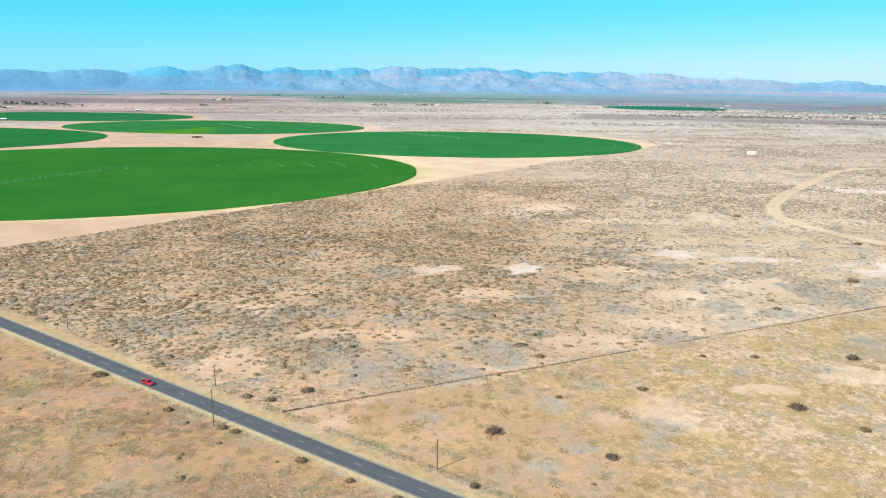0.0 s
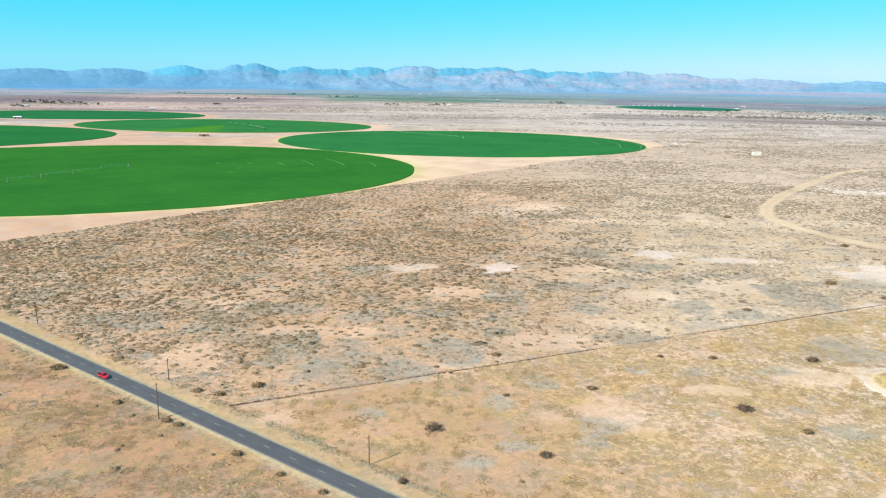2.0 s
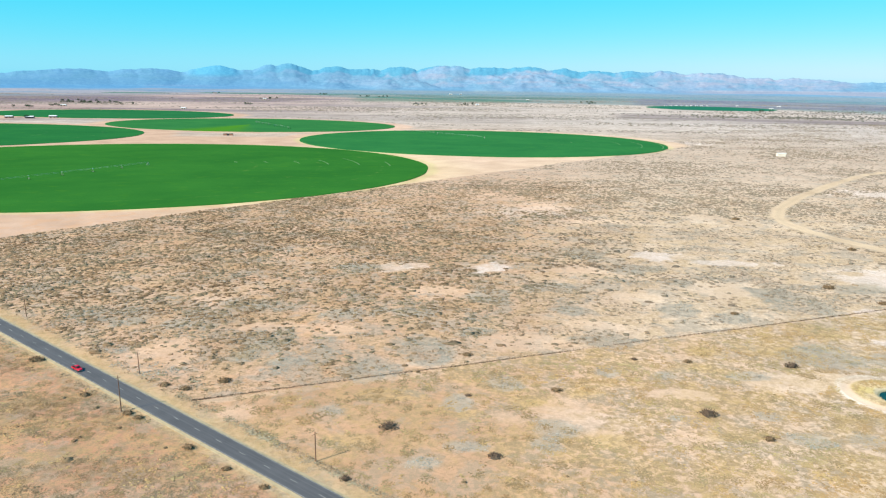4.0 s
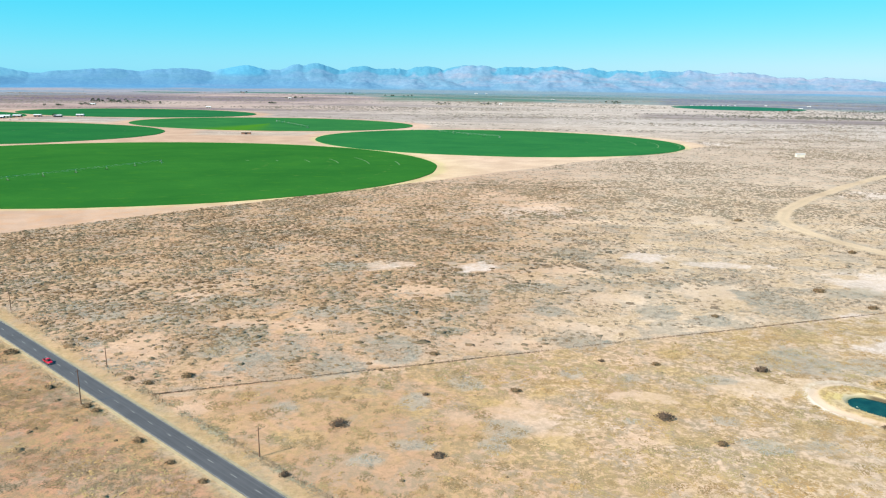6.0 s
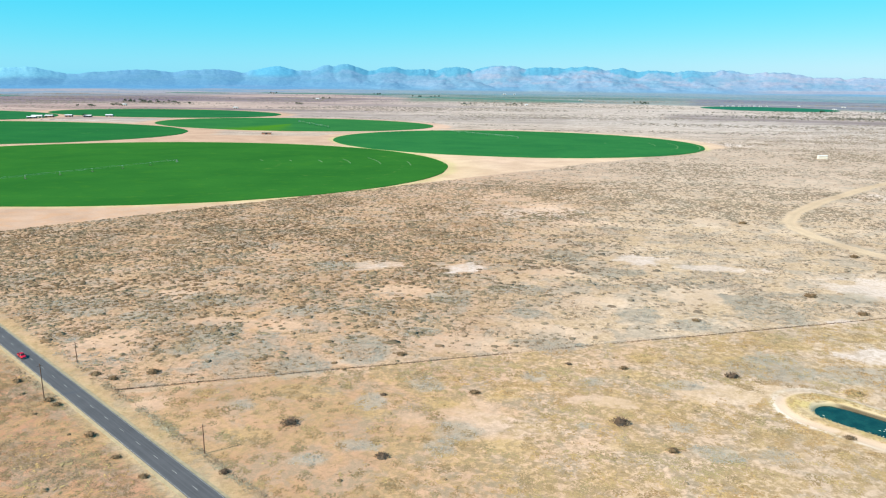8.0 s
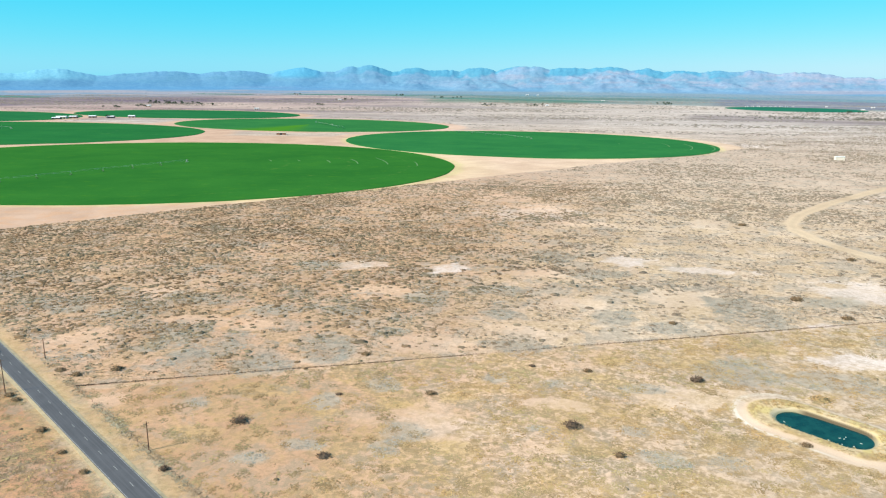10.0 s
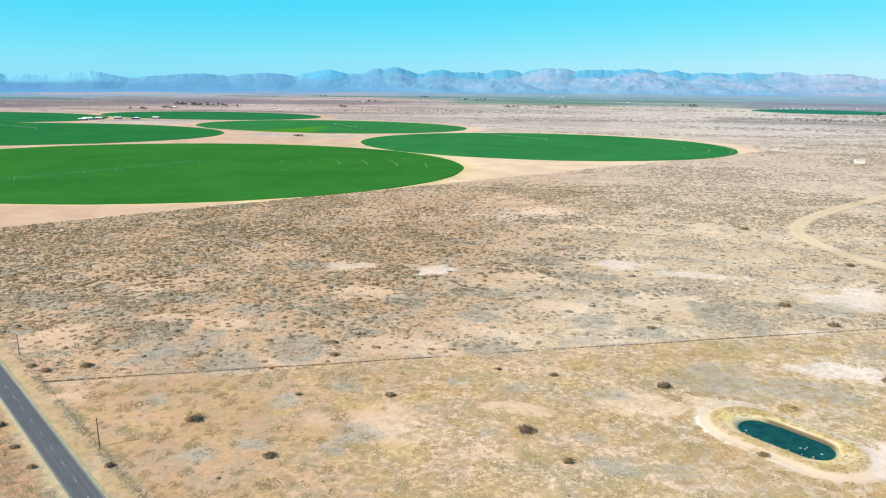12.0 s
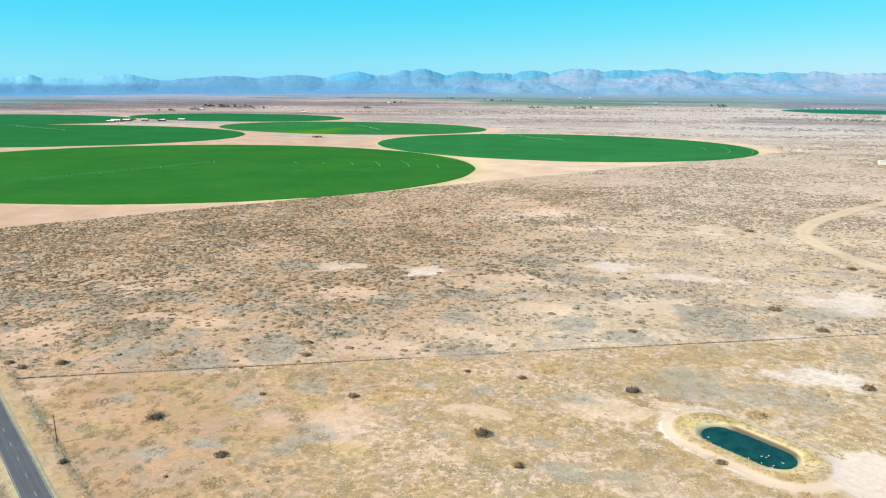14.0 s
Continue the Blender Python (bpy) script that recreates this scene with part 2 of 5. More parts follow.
MAT = {
    "ground": ground_material(), "asphalt": asphalt_material(), "rock": rock_material(), "water": water_material(),
    "shrub": tinted("desert_shrub", (0.090, 0.064, 0.041), (0.226, 0.172, 0.112), pale=0.35),
    "grass": tinted("dry_grass", (0.245, 0.178, 0.098), (0.372, 0.272, 0.135)),
    "verge": tinted("verge_straw", (0.275, 0.215, 0.120), (0.425, 0.335, 0.200), pale=0.1),
    "bunch": tinted("bunch_grass", (0.215, 0.160, 0.092), (0.400, 0.295, 0.150), pale=0.15),
    "weed": tinted("grey_weed", (0.165, 0.122, 0.075), (0.30, 0.25, 0.175)),
    "greybrush": tinted("grey_green_brush", (0.205, 0.194, 0.166), (0.362, 0.350, 0.308), pale=0.2),
    "scrub": tinted("far_grey_scrub", (0.105, 0.092, 0.080), (0.24, 0.210, 0.180), pale=0.2),
    "thicket": tinted("dark_thicket", (0.045, 0.052, 0.048), (0.125, 0.125, 0.110), pale=0.15),
    "brush": tinted("dead_brush", (0.048, 0.037, 0.031), (0.170, 0.132, 0.100), pale=0.2),
    "leaf": tinted("tree_leaves", (0.026, 0.054, 0.036), (0.062, 0.100, 0.062), pale=0.15),
    "line": simple("road_paint", (0.29, 0.285, 0.265), 0.75, vary=0.35),
    "gravel": simple("gravel_shoulder", (0.30, 0.245, 0.150), 0.95, vary=0.3, scale=0.4),
    "timber": simple("weathered_timber", (0.135, 0.074, 0.050), 0.9, vary=0.35),
    "bark": simple("bark", (0.09, 0.065, 0.045), 0.95),
    "steel": simple("galvanised_steel", (0.30, 0.32, 0.32), 0.55, 0.5),
    "zinc": simple("dull_zinc_pipe", (0.36, 0.44, 0.38), 0.5, 0.2, vary=0.1),
    "brightzinc": simple("bright_zinc_steel", (0.50, 0.55, 0.52), 0.5, 0.1, vary=0.1),
    "rust": simple("rusty_wire", (0.10, 0.07, 0.05), 0.8, 0.3),
    "offwhite": simple("cream_white_cladding", (0.66, 0.61, 0.52), 0.7, vary=0.08),
    "white": simple("white_metal_cladding", (0.78, 0.78, 0.76), 0.5, vary=0.08),
    "cream": simple("cream_cladding", (0.45, 0.39, 0.31), 0.7, vary=0.12),
    "brownwall": simple("rust_brown_cladding", (0.24, 0.13, 0.09), 0.8, vary=0.2),
    "greywall": simple("grey_cladding", (0.20, 0.21, 0.21), 0.7, vary=0.15),
    "roof": simple("pale_metal_roof", (0.56, 0.59, 0.60), 0.5, vary=0.12),
    "darkroof": simple("dark_roof", (0.10, 0.09, 0.085), 0.8),
    # near-black: painted shade of doorways and open sheds, also the pickup's trim
    "opening": simple("dark_opening", (0.03, 0.03, 0.035), 0.5),
    "red": simple("red_car_paint", (0.44, 0.010, 0.030), 0.25, vary=0.08),
    "glass": simple("car_glass", (0.015, 0.018, 0.022), 0.08, vary=0.1),
    "rubber": simple("tyre_rubber", (0.02, 0.02, 0.02), 0.85),
    "chrome": simple("bright_metal", (0.6, 0.6, 0.6), 0.25, 0.9, vary=0.05),
    "lamp": simple("lamp_lens", (0.75, 0.75, 0.72), 0.2, vary=0.05),
    "rubberred": simple("tail_lamp", (0.35, 0.01, 0.01), 0.3, vary=0.05),
    "rock_small": simple("pale_foam", (0.42, 0.45, 0.38), 0.9),
}


# ---- building helpers ----
def part(name, bm, mat, parent=None, label="", smooth=False):
    me = bpy.data.meshes.new(name)
    bm.to_mesh(me)
    bm.free()
    me.materials.append(MAT[mat] if isinstance(mat, str) else mat)
    if smooth:
        for p in me.polygons:
            p.use_smooth = True
    ob = new(name, me)
    if parent is not None:
        ob.parent = parent
    if label:
        ob["label"] = label
    return ob


def empty(name, m, label, category, group=""):
    ob = new(name)
    ob.matrix_world = m
    return tagged(ob, label, category, group)


def box(bm, cx, cy, z0, sx, sy, sz, bevel=0.0, top=1.0):
    """A block on z0; top: how far its upper face is drawn in."""
    r = bmesh.ops.create_cube(bm, size=1.0)
    for v in r["verts"]:
        k = top if v.co.z > 0 else 1.0
        v.co = Vector((cx + v.co.x * sx * k, cy + v.co.y * sy * k, z0 + (v.co.z + 0.5) * sz))
    if bevel:
        edges = list({e for v in r["verts"] for e in v.link_edges})
        bmesh.ops.bevel(bm, geom=edges, offset=bevel, segments=2, affect="EDGES")
    return r


def rod(bm, a, b, ra, rb=None, sides=6):
    """A tapered round bar from a to b."""
    a, b = Vector(a), Vector(b)
    d = b - a
    m = Matrix.Translation((a + b) / 2) @ d.to_track_quat("Z", "Y").to_matrix().to_4x4()
    bmesh.ops.create_cone(bm, cap_ends=True, segments=sides, radius1=ra, radius2=ra if rb is None else rb, depth=d.length, matrix=m)


def lattice(x, y, seed):
    """Hash of whole-number places to 0..1."""
    h = (x.astype(np.int64) * 374761393 + y.astype(np.int64) * 668265263 + seed * 974634777) & 0x7FFFFFFF
    h = ((h ^ (h >> 13)) * 1274126177) & 0x7FFFFFFF
    return ((h ^ (h >> 16)) & 0xFFFF) / 65535.0


def vnoise(x, y, size, seed, octaves=4):
    """Smooth value noise of that wavelength in metres, about 0..1."""
    total, amp, out = 0.0, 1.0, 0.0
    for o in range(octaves):
        u, v = np.asarray(x) / size * 2 ** o, np.asarray(y) / size * 2 ** o
        i, j = np.floor(u), np.floor(v)
        f, g = u - i, v - j
        f, g = f * f * (3 - 2 * f), g * g * (3 - 2 * g)
        a = lattice(i, j, seed + o) * (1 - f) + lattice(i + 1, j, seed + o) * f
        b = lattice(i, j + 1, seed + o) * (1 - f) + lattice(i + 1, j + 1, seed + o) * f
        out, total, amp = out + amp * (a * (1 - g) + b * g), total + amp, amp * 0.55
    return out / total


def ramp(v, lo, hi):
    t = np.clip((np.asarray(v, dtype=float) - lo) / (hi - lo), 0, 1)
    return t * t * (3 - 2 * t)


def near_line(x, y, points):
    """Distance from places to a line through points."""
    best = np.full(np.shape(x), 1e9)
    for (ax, ay), (bx, by) in zip(points, points[1:]):
        dx, dy = bx - ax, by - ay
        t = np.clip(((x - ax) * dx + (y - ay) * dy) / (dx * dx + dy * dy), 0, 1)
        best = np.minimum(best, np.hypot(x - ax - t * dx, y - ay - t * dy))
    return best


# ---- the plan ----
ROAD_DIR, ROAD_SIDE, ROAD_MID, ROAD_HALF = (0.820, -0.572), (0.572, 0.820), 149.7, 3.65
FENCE_A, FENCE_B = (-49.5, 231.4), (420.9, 430.4)
EDGE_SIDE, EDGE_MID = (-0.748, 0.664), 523.0
POND, POND_DIR, POND_LONG, BASIN_LONG = (216.6, 250.0), (0.80, -0.60), 11.5, 8.3
LOOP = [(760, 950), (650, 940), (592, 938), (553, 930), (508, 894), (439, 815), (362, 718), (318, 652), (301, 612), (297, 585), (303, 555), (313, 527), (326, 500), (352, 462)]
# crop circles: middle, half axes, turn
FIELDS = [
    (-405.2, 837.5, 390.8, 291.0, 8.0), (40.8, 1256.0, 315.9, 233.0, -6.2), (-467.4, 1572.0, 322.4, 194.5, -4.1),
    (-1073.4, 1205.5, 505.4, 281.1, 7.6), (-949.0, 1881.9, 338.4, 186.2, -4.8), (-1492.7, 1641.3, 383.0, 219.0, -4.8),
    (854.2, 2692.1, 223.6, 163.0, -17.7),
]
# patches of brush, bare soil and ochre grass: middle and half widths
GREY_NORTH = [
    (-43, 287, 13, 18), (-24, 267, 9, 10), (-12, 280, 5, 9), (11, 263, 13, 9), (31, 281, 11, 11), (29, 297, 10, 6), (20, 336, 17, 7), (-13, 329, 11,
    9), (-80, 315, 17, 12), (-61, 340, 18, 9), (-118, 316, 17, 11), (53, 311, 8, 6), (59, 365, 12, 12), (-21, 416, 14, 14), (109, 304, 12, 8), (97,
    346, 8, 7), (154, 352, 9, 14), (173, 341, 10, 8), (164, 402, 9, 9), (212, 384, 14, 14), (227, 362, 5, 12), (119, 466, 14, 15), (149, 432, 17, 10),
    (94, 384, 15, 8),
]
GREY_PASTURE = [
    (47, 237, 5, 6), (80, 220, 7, 7), (76, 209, 4, 4), (51, 207, 6, 3), (64, 256, 6, 5), (160, 270, 8, 3), (200, 294, 18, 13), (235, 291, 21, 9),
    (272, 344, 7, 8), (37, 196, 5, 3), (105, 269, 4, 4), (127, 267, 3, 3), (162, 219, 6, 4), (181, 222, 5, 4), (155, 236, 4, 3), (123, 232, 4, 2), (1, 228, 4, 4), (265, 397, 17, 10),
]
GREY_WEST = [
    (-110, 218, 11, 9), (-76, 185, 11, 8), (-41, 183, 10, 5), (-105, 190, 8, 4),
]
BARE_SPOTS = [
    (85, 233, 10, 10), (96, 216, 5, 5), (-31, 223, 6, 5), (172, 266, 18, 9), (129, 251, 12, 4), (73, 298, 22, 9), (-80, 270, 15, 18), (-20, 308, 16,
    7), (32, 368, 21, 13), (188, 392, 21, 15), (102, 633, 27, 25), (138, 580, 27, 11), (65, 683, 27, 20), (236, 595, 15, 16), (140, 371, 14, 8), (108,
    325, 13, 6), (-44, 308, 16, 7), (28, 270, 7, 3), (-88, 344, 15, 7), (114, 423, 17, 7), (63, 226, 6, 4), (197, 272, 12, 4),
]
OCHRE_SPOTS = [
    (50, 227, 5, 5), (-44, 279, 7, 6), (174, 298, 16, 7), (212, 326, 12, 10), (246, 338, 17, 7), (20, 241, 13, 5), (95, 249, 8, 4), (152, 295, 11, 5),
    (194, 236, 11, 5), (98, 213, 7, 4), (136, 219, 10, 3), (70, 241, 8, 4), (139, 275, 11, 4), (13, 207, 9, 4),
]


# parcels of the far plain: bearings, distances, colour, strength
PARCELS = [
    (9.0, 34.0, 2050, 2330, 0.180, 0.150, 0.160, 0.85), (2.0, 34.0, 1700, 1980, 0.470, 0.412, 0.372, 0.60),
    (10.5, 36.0, 2960, 3700, 0.138, 0.140, 0.195, 0.75), (13.0, 24.0, 3150, 3240, 0.350, 0.335, 0.330, 0.60),
    (21.0, 29.0, 3480, 3580, 0.330, 0.310, 0.305, 0.60), (-50.0, -27.0, 2850, 3400, 0.135, 0.105, 0.138, 0.85),
    (-50.0, -30.0, 2450, 2780, 0.370, 0.260, 0.236, 0.70), (-40.0, -20.0, 2790, 2880, 0.440, 0.345, 0.300, 0.60),
    (-11.0, 1.0, 2930, 3400, 0.105, 0.168, 0.128, 0.80), (-30.0, -12.0, 3850, 4250, 0.120, 0.185, 0.220, 0.70),
    (-3.0, 13.0, 2560, 2930, 0.475, 0.400, 0.345, 0.70), (-20.0, -5.0, 2480, 2600, 0.270, 0.235, 0.232, 0.60),
]


def spots(x, y, rows, seed):
    """1 inside ragged patches."""
    d = np.full(np.shape(x), 9.0)
    for px, py, rx, ry in rows:
        d = np.minimum(d, np.hypot((x - px) / (rx + 1.0), (y - py) / (ry + 1.0)))
    return ramp(d + (vnoise(x, y, 9, seed, 4) - 0.5) * 1.3, 1.12, 0.80)


def road_off(x, y):
    return ROAD_SIDE[0] * x + ROAD_SIDE[1] * y - ROAD_MID


def fence_off(x, y):
    dx, dy = FENCE_B[0] - FENCE_A[0], FENCE_B[1] - FENCE_A[1]
    k = math.hypot(dx, dy)
    return (-(x - FENCE_A[0]) * dy + (y - FENCE_A[1]) * dx) / k


def pond_off(x, y):
    px, py = x - POND[0], y - POND[1]
    t = np.clip(px * POND_DIR[0] + py * POND_DIR[1], -POND_LONG, POND_LONG)
    return np.hypot(px - t * POND_DIR[0], py - t * POND_DIR[1])


def basin_off(x, y):
    px, py = x - POND[0], y - POND[1]
    t = np.clip(px * POND_DIR[0] + py * POND_DIR[1], -BASIN_LONG, BASIN_LONG)
    return np.hypot(px - t * POND_DIR[0], py - t * POND_DIR[1])


def field_off(x, y, f):
    """How far out of a crop circle: 1 on its rim."""
    a = radians(f[4])
    px, py = x - f[0], y - f[1]
    return np.hypot((px * math.cos(a) + py * math.sin(a)) / f[2], (-px * math.sin(a) + py * math.cos(a)) / f[3])


def bare_land(x, y):
    """1 on the tilled bare soil round the crop circles."""
    wob = (vnoise(x, y, 60, 5) - 0.5) * 10
    b = np.zeros(np.shape(x))
    for f in FIELDS[:6]:
        b = np.maximum(b, ramp(field_off(x, y, f), 1.15, 1.10))
    wedge = ramp(EDGE_SIDE[0] * x + EDGE_SIDE[1] * y - 1500, 30, -30) * ramp(y - 0.10 * x, 1330, 1300) * ramp(x, 330, 260)
    hull = np.maximum(b, wedge)
    return hull * ramp(EDGE_SIDE[0] * x + EDGE_SIDE[1] * y + wob - EDGE_MID, -2, 3)


def height(x, y):
    """The ground: level, with slight swells, the pond's bank and the road's low bed."""
    z = (vnoise(x, y, 45, 9, 2) - 0.5) * 0.5 * ramp(np.abs(road_off(x, y)), 5, 14)
    d = pond_off(x, y)
    bank = -1.3 + 1.95 * ramp(basin_off(x, y), 5.0, 9.5) - 0.65 * ramp(d, 11.0, 16.5)
    k = ramp(d, 24, 15)
    z = z * (1 - k) + bank * k
    return z - 0.25 * ramp(np.abs(road_off(x, y)), 8.0, 5.0) * ramp(np.abs(road_off(x, y)), 3.0, 5.0)


def lay(x, y):
    return float(height(np.array([x], float), np.array([y], float))[0])


# ---- the ground, one sheet to the horizon ----
def axis(fine_lo, fine_hi, step, lo, hi, grow, extra=()):
    """Grid lines: even and close in the middle, ever wider outwards."""
    a = list(np.arange(fine_lo, fine_hi, step))
    s, v = step, fine_hi
    while v < hi:
        a.append(v)
        s *= grow
        v += s
    s, v = step, fine_lo - step
    while v > lo:
        a.append(v)
        s *= 1.06
        v -= s
    a += [lo, hi]
    for e_lo, e_hi, e_step in extra:
        a = [q for q in a if not e_lo <= q <= e_hi] + list(np.arange(e_lo, e_hi, e_step))
    return np.unique(np.round(a, 3))


def build_ground():
    xs = axis(-330, 420, 2.1, -5600, 5600, 1.045, [(188, 246, 0.5)])
    ys = axis(150, 640, 2.1, -4800, 5600, 1.020, [(224, 277, 0.5)])
    gx, gy = np.meshgrid(xs, ys)
    x, y = gx.ravel(), gy.ravel()
    z = height(x, y)
    nx, ny = len(xs), len(ys)
    i, j = np.meshgrid(np.arange(nx - 1), np.arange(ny - 1))
    a = (j * nx + i).ravel()
    quads = np.stack([a, a + 1, a + nx + 1, a + nx], 1)
    me = quick_mesh("ground", np.stack([x, y, z], 1), quads)

    north = ramp(fence_off(x, y), -1, 1) * ramp(road_off(x, y), 8, 12)
    west = ramp(road_off(x, y), -4, -8)
    past = (1 - north) * (1 - west)
    dist = np.hypot(x - 90, y)
    big, mid = vnoise(x, y, 120, 21), vnoise(x, y, 30, 31)

    def col(*c):
        return np.array(c)[None, :]

    def put(c, k, other):
        k = np.clip(k, 0, 1)[:, None]
        return c * (1 - k) + other * k

    c = np.repeat(col(0.450, 0.292, 0.200), len(x), 0)
    c = put(c, ramp(big, 0.45, 0.65), col(0.462, 0.312, 0.220))
    c = put(c, west * 0.9, col(0.362, 0.190, 0.116))
    c = put(c, past * 0.9, col(0.508, 0.335, 0.226))
    c = put(c, past * ramp(x + 0.3 * (y - 200), 125, 40) * 0.95, col(0.398, 0.240, 0.146))
    c = put(c, np.maximum(ramp(x - 0.15 * y, 20, 220) * (1 - north), ramp(x - 0.15 * y, -60, 130) * north) * (1 - west), col(0.490, 0.375, 0.275))
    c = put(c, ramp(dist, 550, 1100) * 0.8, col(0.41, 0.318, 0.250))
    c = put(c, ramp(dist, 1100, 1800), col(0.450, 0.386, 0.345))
    streak = vnoise(x * 0.30, y, 180, 41)
    bands = vnoise(x * 0.12, y, 150, 43, 5)
    deg = np.degrees(np.arctan2(x - 90, np.maximum(y, 1)))
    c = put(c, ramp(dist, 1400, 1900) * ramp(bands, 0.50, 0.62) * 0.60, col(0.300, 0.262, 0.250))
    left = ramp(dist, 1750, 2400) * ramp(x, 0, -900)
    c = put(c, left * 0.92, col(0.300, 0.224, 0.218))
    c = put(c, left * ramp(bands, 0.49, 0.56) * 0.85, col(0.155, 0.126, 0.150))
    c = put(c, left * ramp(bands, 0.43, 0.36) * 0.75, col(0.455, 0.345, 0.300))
    # the scrub plain before the mountains starts nearer towards the east; its blue-greys hold painted haze
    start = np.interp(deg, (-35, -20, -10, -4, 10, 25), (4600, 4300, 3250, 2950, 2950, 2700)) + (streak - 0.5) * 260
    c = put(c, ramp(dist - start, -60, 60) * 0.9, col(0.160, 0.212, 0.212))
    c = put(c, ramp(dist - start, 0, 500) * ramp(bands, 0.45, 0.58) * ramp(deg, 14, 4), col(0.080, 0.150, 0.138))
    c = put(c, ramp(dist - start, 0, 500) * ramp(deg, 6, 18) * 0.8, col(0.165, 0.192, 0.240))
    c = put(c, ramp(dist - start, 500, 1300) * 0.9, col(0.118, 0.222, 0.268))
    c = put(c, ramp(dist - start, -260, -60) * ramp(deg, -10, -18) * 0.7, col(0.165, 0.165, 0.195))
    # tilled, fallow and scrubby parcels of the far plain, haze painted into the bluish ones
    for d0, d1, near, far, r0, g0, b0, k in PARCELS:
        lane = ramp(deg, d0 - 1.0, d0 + 1.0) * ramp(deg, d1 + 1.0, d1 - 1.0)
        off = dist + (streak - 0.5) * 90
        c = put(c, lane * ramp(off, near - 30, near + 30) * ramp(off, far + 40, far - 40) * (0.55 + 0.45 * ramp(bands, 0.40, 0.56)) * k, col(r0, g0, b0))
    # aerial haze painted into the farthest ground
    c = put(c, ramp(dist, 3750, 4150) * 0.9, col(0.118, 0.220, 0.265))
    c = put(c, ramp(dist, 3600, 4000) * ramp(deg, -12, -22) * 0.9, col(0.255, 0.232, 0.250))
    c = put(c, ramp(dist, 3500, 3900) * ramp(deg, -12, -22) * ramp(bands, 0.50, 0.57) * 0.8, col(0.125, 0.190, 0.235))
    # pale salty pans
    pans = np.zeros(len(x))
    for px, py, rx, ry, k in ((0, 418, 10, 10, 0.5), (12, 424, 10, 8, 0.45), (57, 424, 11, 12, 1.0), (163, 462, 16, 13, 0.85), (213, 449, 27, 8, 0.75), (283, 416, 27, 21, 0.75), (248, 357, 11, 5, 0.85), (249, 314, 17, 9, 0.85),
                              (95, 228, 16, 9, .3), (98, 612, 40, 26, .5),
                              (459, 746, 45, 25, .7), (404, 1286, 45, 34, .8), (-6, 850, 12, 22, .7), (200, 281, 24, 4, .3)):
        d = np.hypot((x - px) / rx, (y - py) / ry) + (vnoise(x, y, 10, 51, 5) - 0.5) * 2.3
        c = put(c, ramp(d, 1.1, 0.75) * k, col(0.540, 0.450, 0.398))
        pans = np.maximum(pans, ramp(d, 1.1, 0.75) * k)
    open_soil, dull = spots(x, y, BARE_SPOTS, 231), spots(x, y, GREY_NORTH + GREY_PASTURE, 241)
    ochre = spots(x, y, OCHRE_SPOTS, 251)
    c = put(c, open_soil * 0.45 * (1 - ramp(x - 0.15 * y, 0, 150)), col(0.535, 0.365, 0.258))
    c = put(c, open_soil * 0.45 * ramp(x - 0.15 * y, 0, 150), col(0.545, 0.420, 0.318))
    c = put(c, ochre * 0.55, col(0.41, 0.285, 0.130))
    c = put(c, dull * 0.75, col(0.325, 0.290, 0.232))
    c = put(c, spots(x, y, GREY_WEST, 241) * 0.6, col(0.225, 0.165, 0.115))
    bare = bare_land(x, y)
    tilled = put(np.repeat(col(0.472, 0.333, 0.256), len(x), 0), ramp(mid, 0.4, 0.7) * 0.5, col(0.455, 0.305, 0.215))
    tilled = put(tilled, ramp(x, -330, -120) * ramp(field_off(x, y, FIELDS[0]), 1.22, 1.02) * 0.8, col(0.500, 0.372, 0.235))
    tilled = put(tilled, ramp(x, -120, -330), col(0.405, 0.275, 0.198))
    tilled = put(tilled, ramp(x, -150, 150) * 0.5, col(0.500, 0.380, 0.262))
    c = put(c, bare, tilled)
    for f in FIELDS[:2]:
        q = field_off(x, y, f)
        c = put(c, ramp(q + (mid - 0.5) * 0.02, 1.040, 1.012) * 0.55, col(0.43, 0.375, 0.175))
    c = put(c, ramp(near_line(x, y, [(-37, 227), (-25, 214), (-13, 204), (0, 194), (14, 186)]) + (mid - 0.5) * 2, 2.8, 1.2) * 0.4, col(0.51, 0.355, 0.245))
    beside = np.abs(fence_off(x, y) + 3.2)
    c = put(c, ramp(beside + (mid - 0.5) * 3, 3.2, 1.6) * 0.45 * ramp(road_off(x, y), 10, 14) * ramp(dist, 600, 450), col(0.53, 0.38, 0.265))
    loop = ramp(near_line(x, y, LOOP) + (mid - 0.5) * 4, 7.0, 3.8)
    c = put(c, ramp(near_line(x, y, LOOP), 13, 8) * (1 - loop) * 0.45, col(0.345, 0.285, 0.215))
    c = put(c, loop * 0.8, col(0.462, 0.345, 0.228))
    c = put(c, ramp(near_line(x, y, LOOP), 2.6, 1.2) * 0.35 * loop, col(0.36, 0.285, 0.195))
    d = pond_off(x, y)
    along = (x - POND[0]) * POND_DIR[0] + (y - POND[1]) * POND_DIR[1]
    across = -(x - POND[0]) * POND_DIR[1] + (y - POND[1]) * POND_DIR[0]
    wob = (mid - 0.5) * 2.5
    # a pale trodden ring, broad and chalky at the north-west end, and a trodden yard to the south-east
    ring = ramp(d, 14.2, 15.2) * np.maximum(ramp(d + wob, 19.5, 18.2) * ramp(along + wob, -12, -16), ramp(d + wob, 18.0, 17.0) * np.where(across < 0, 0.65, 0.08) * ramp(along, 20, 15))
    c = put(c, ring * 0.8, col(0.462, 0.362, 0.276))
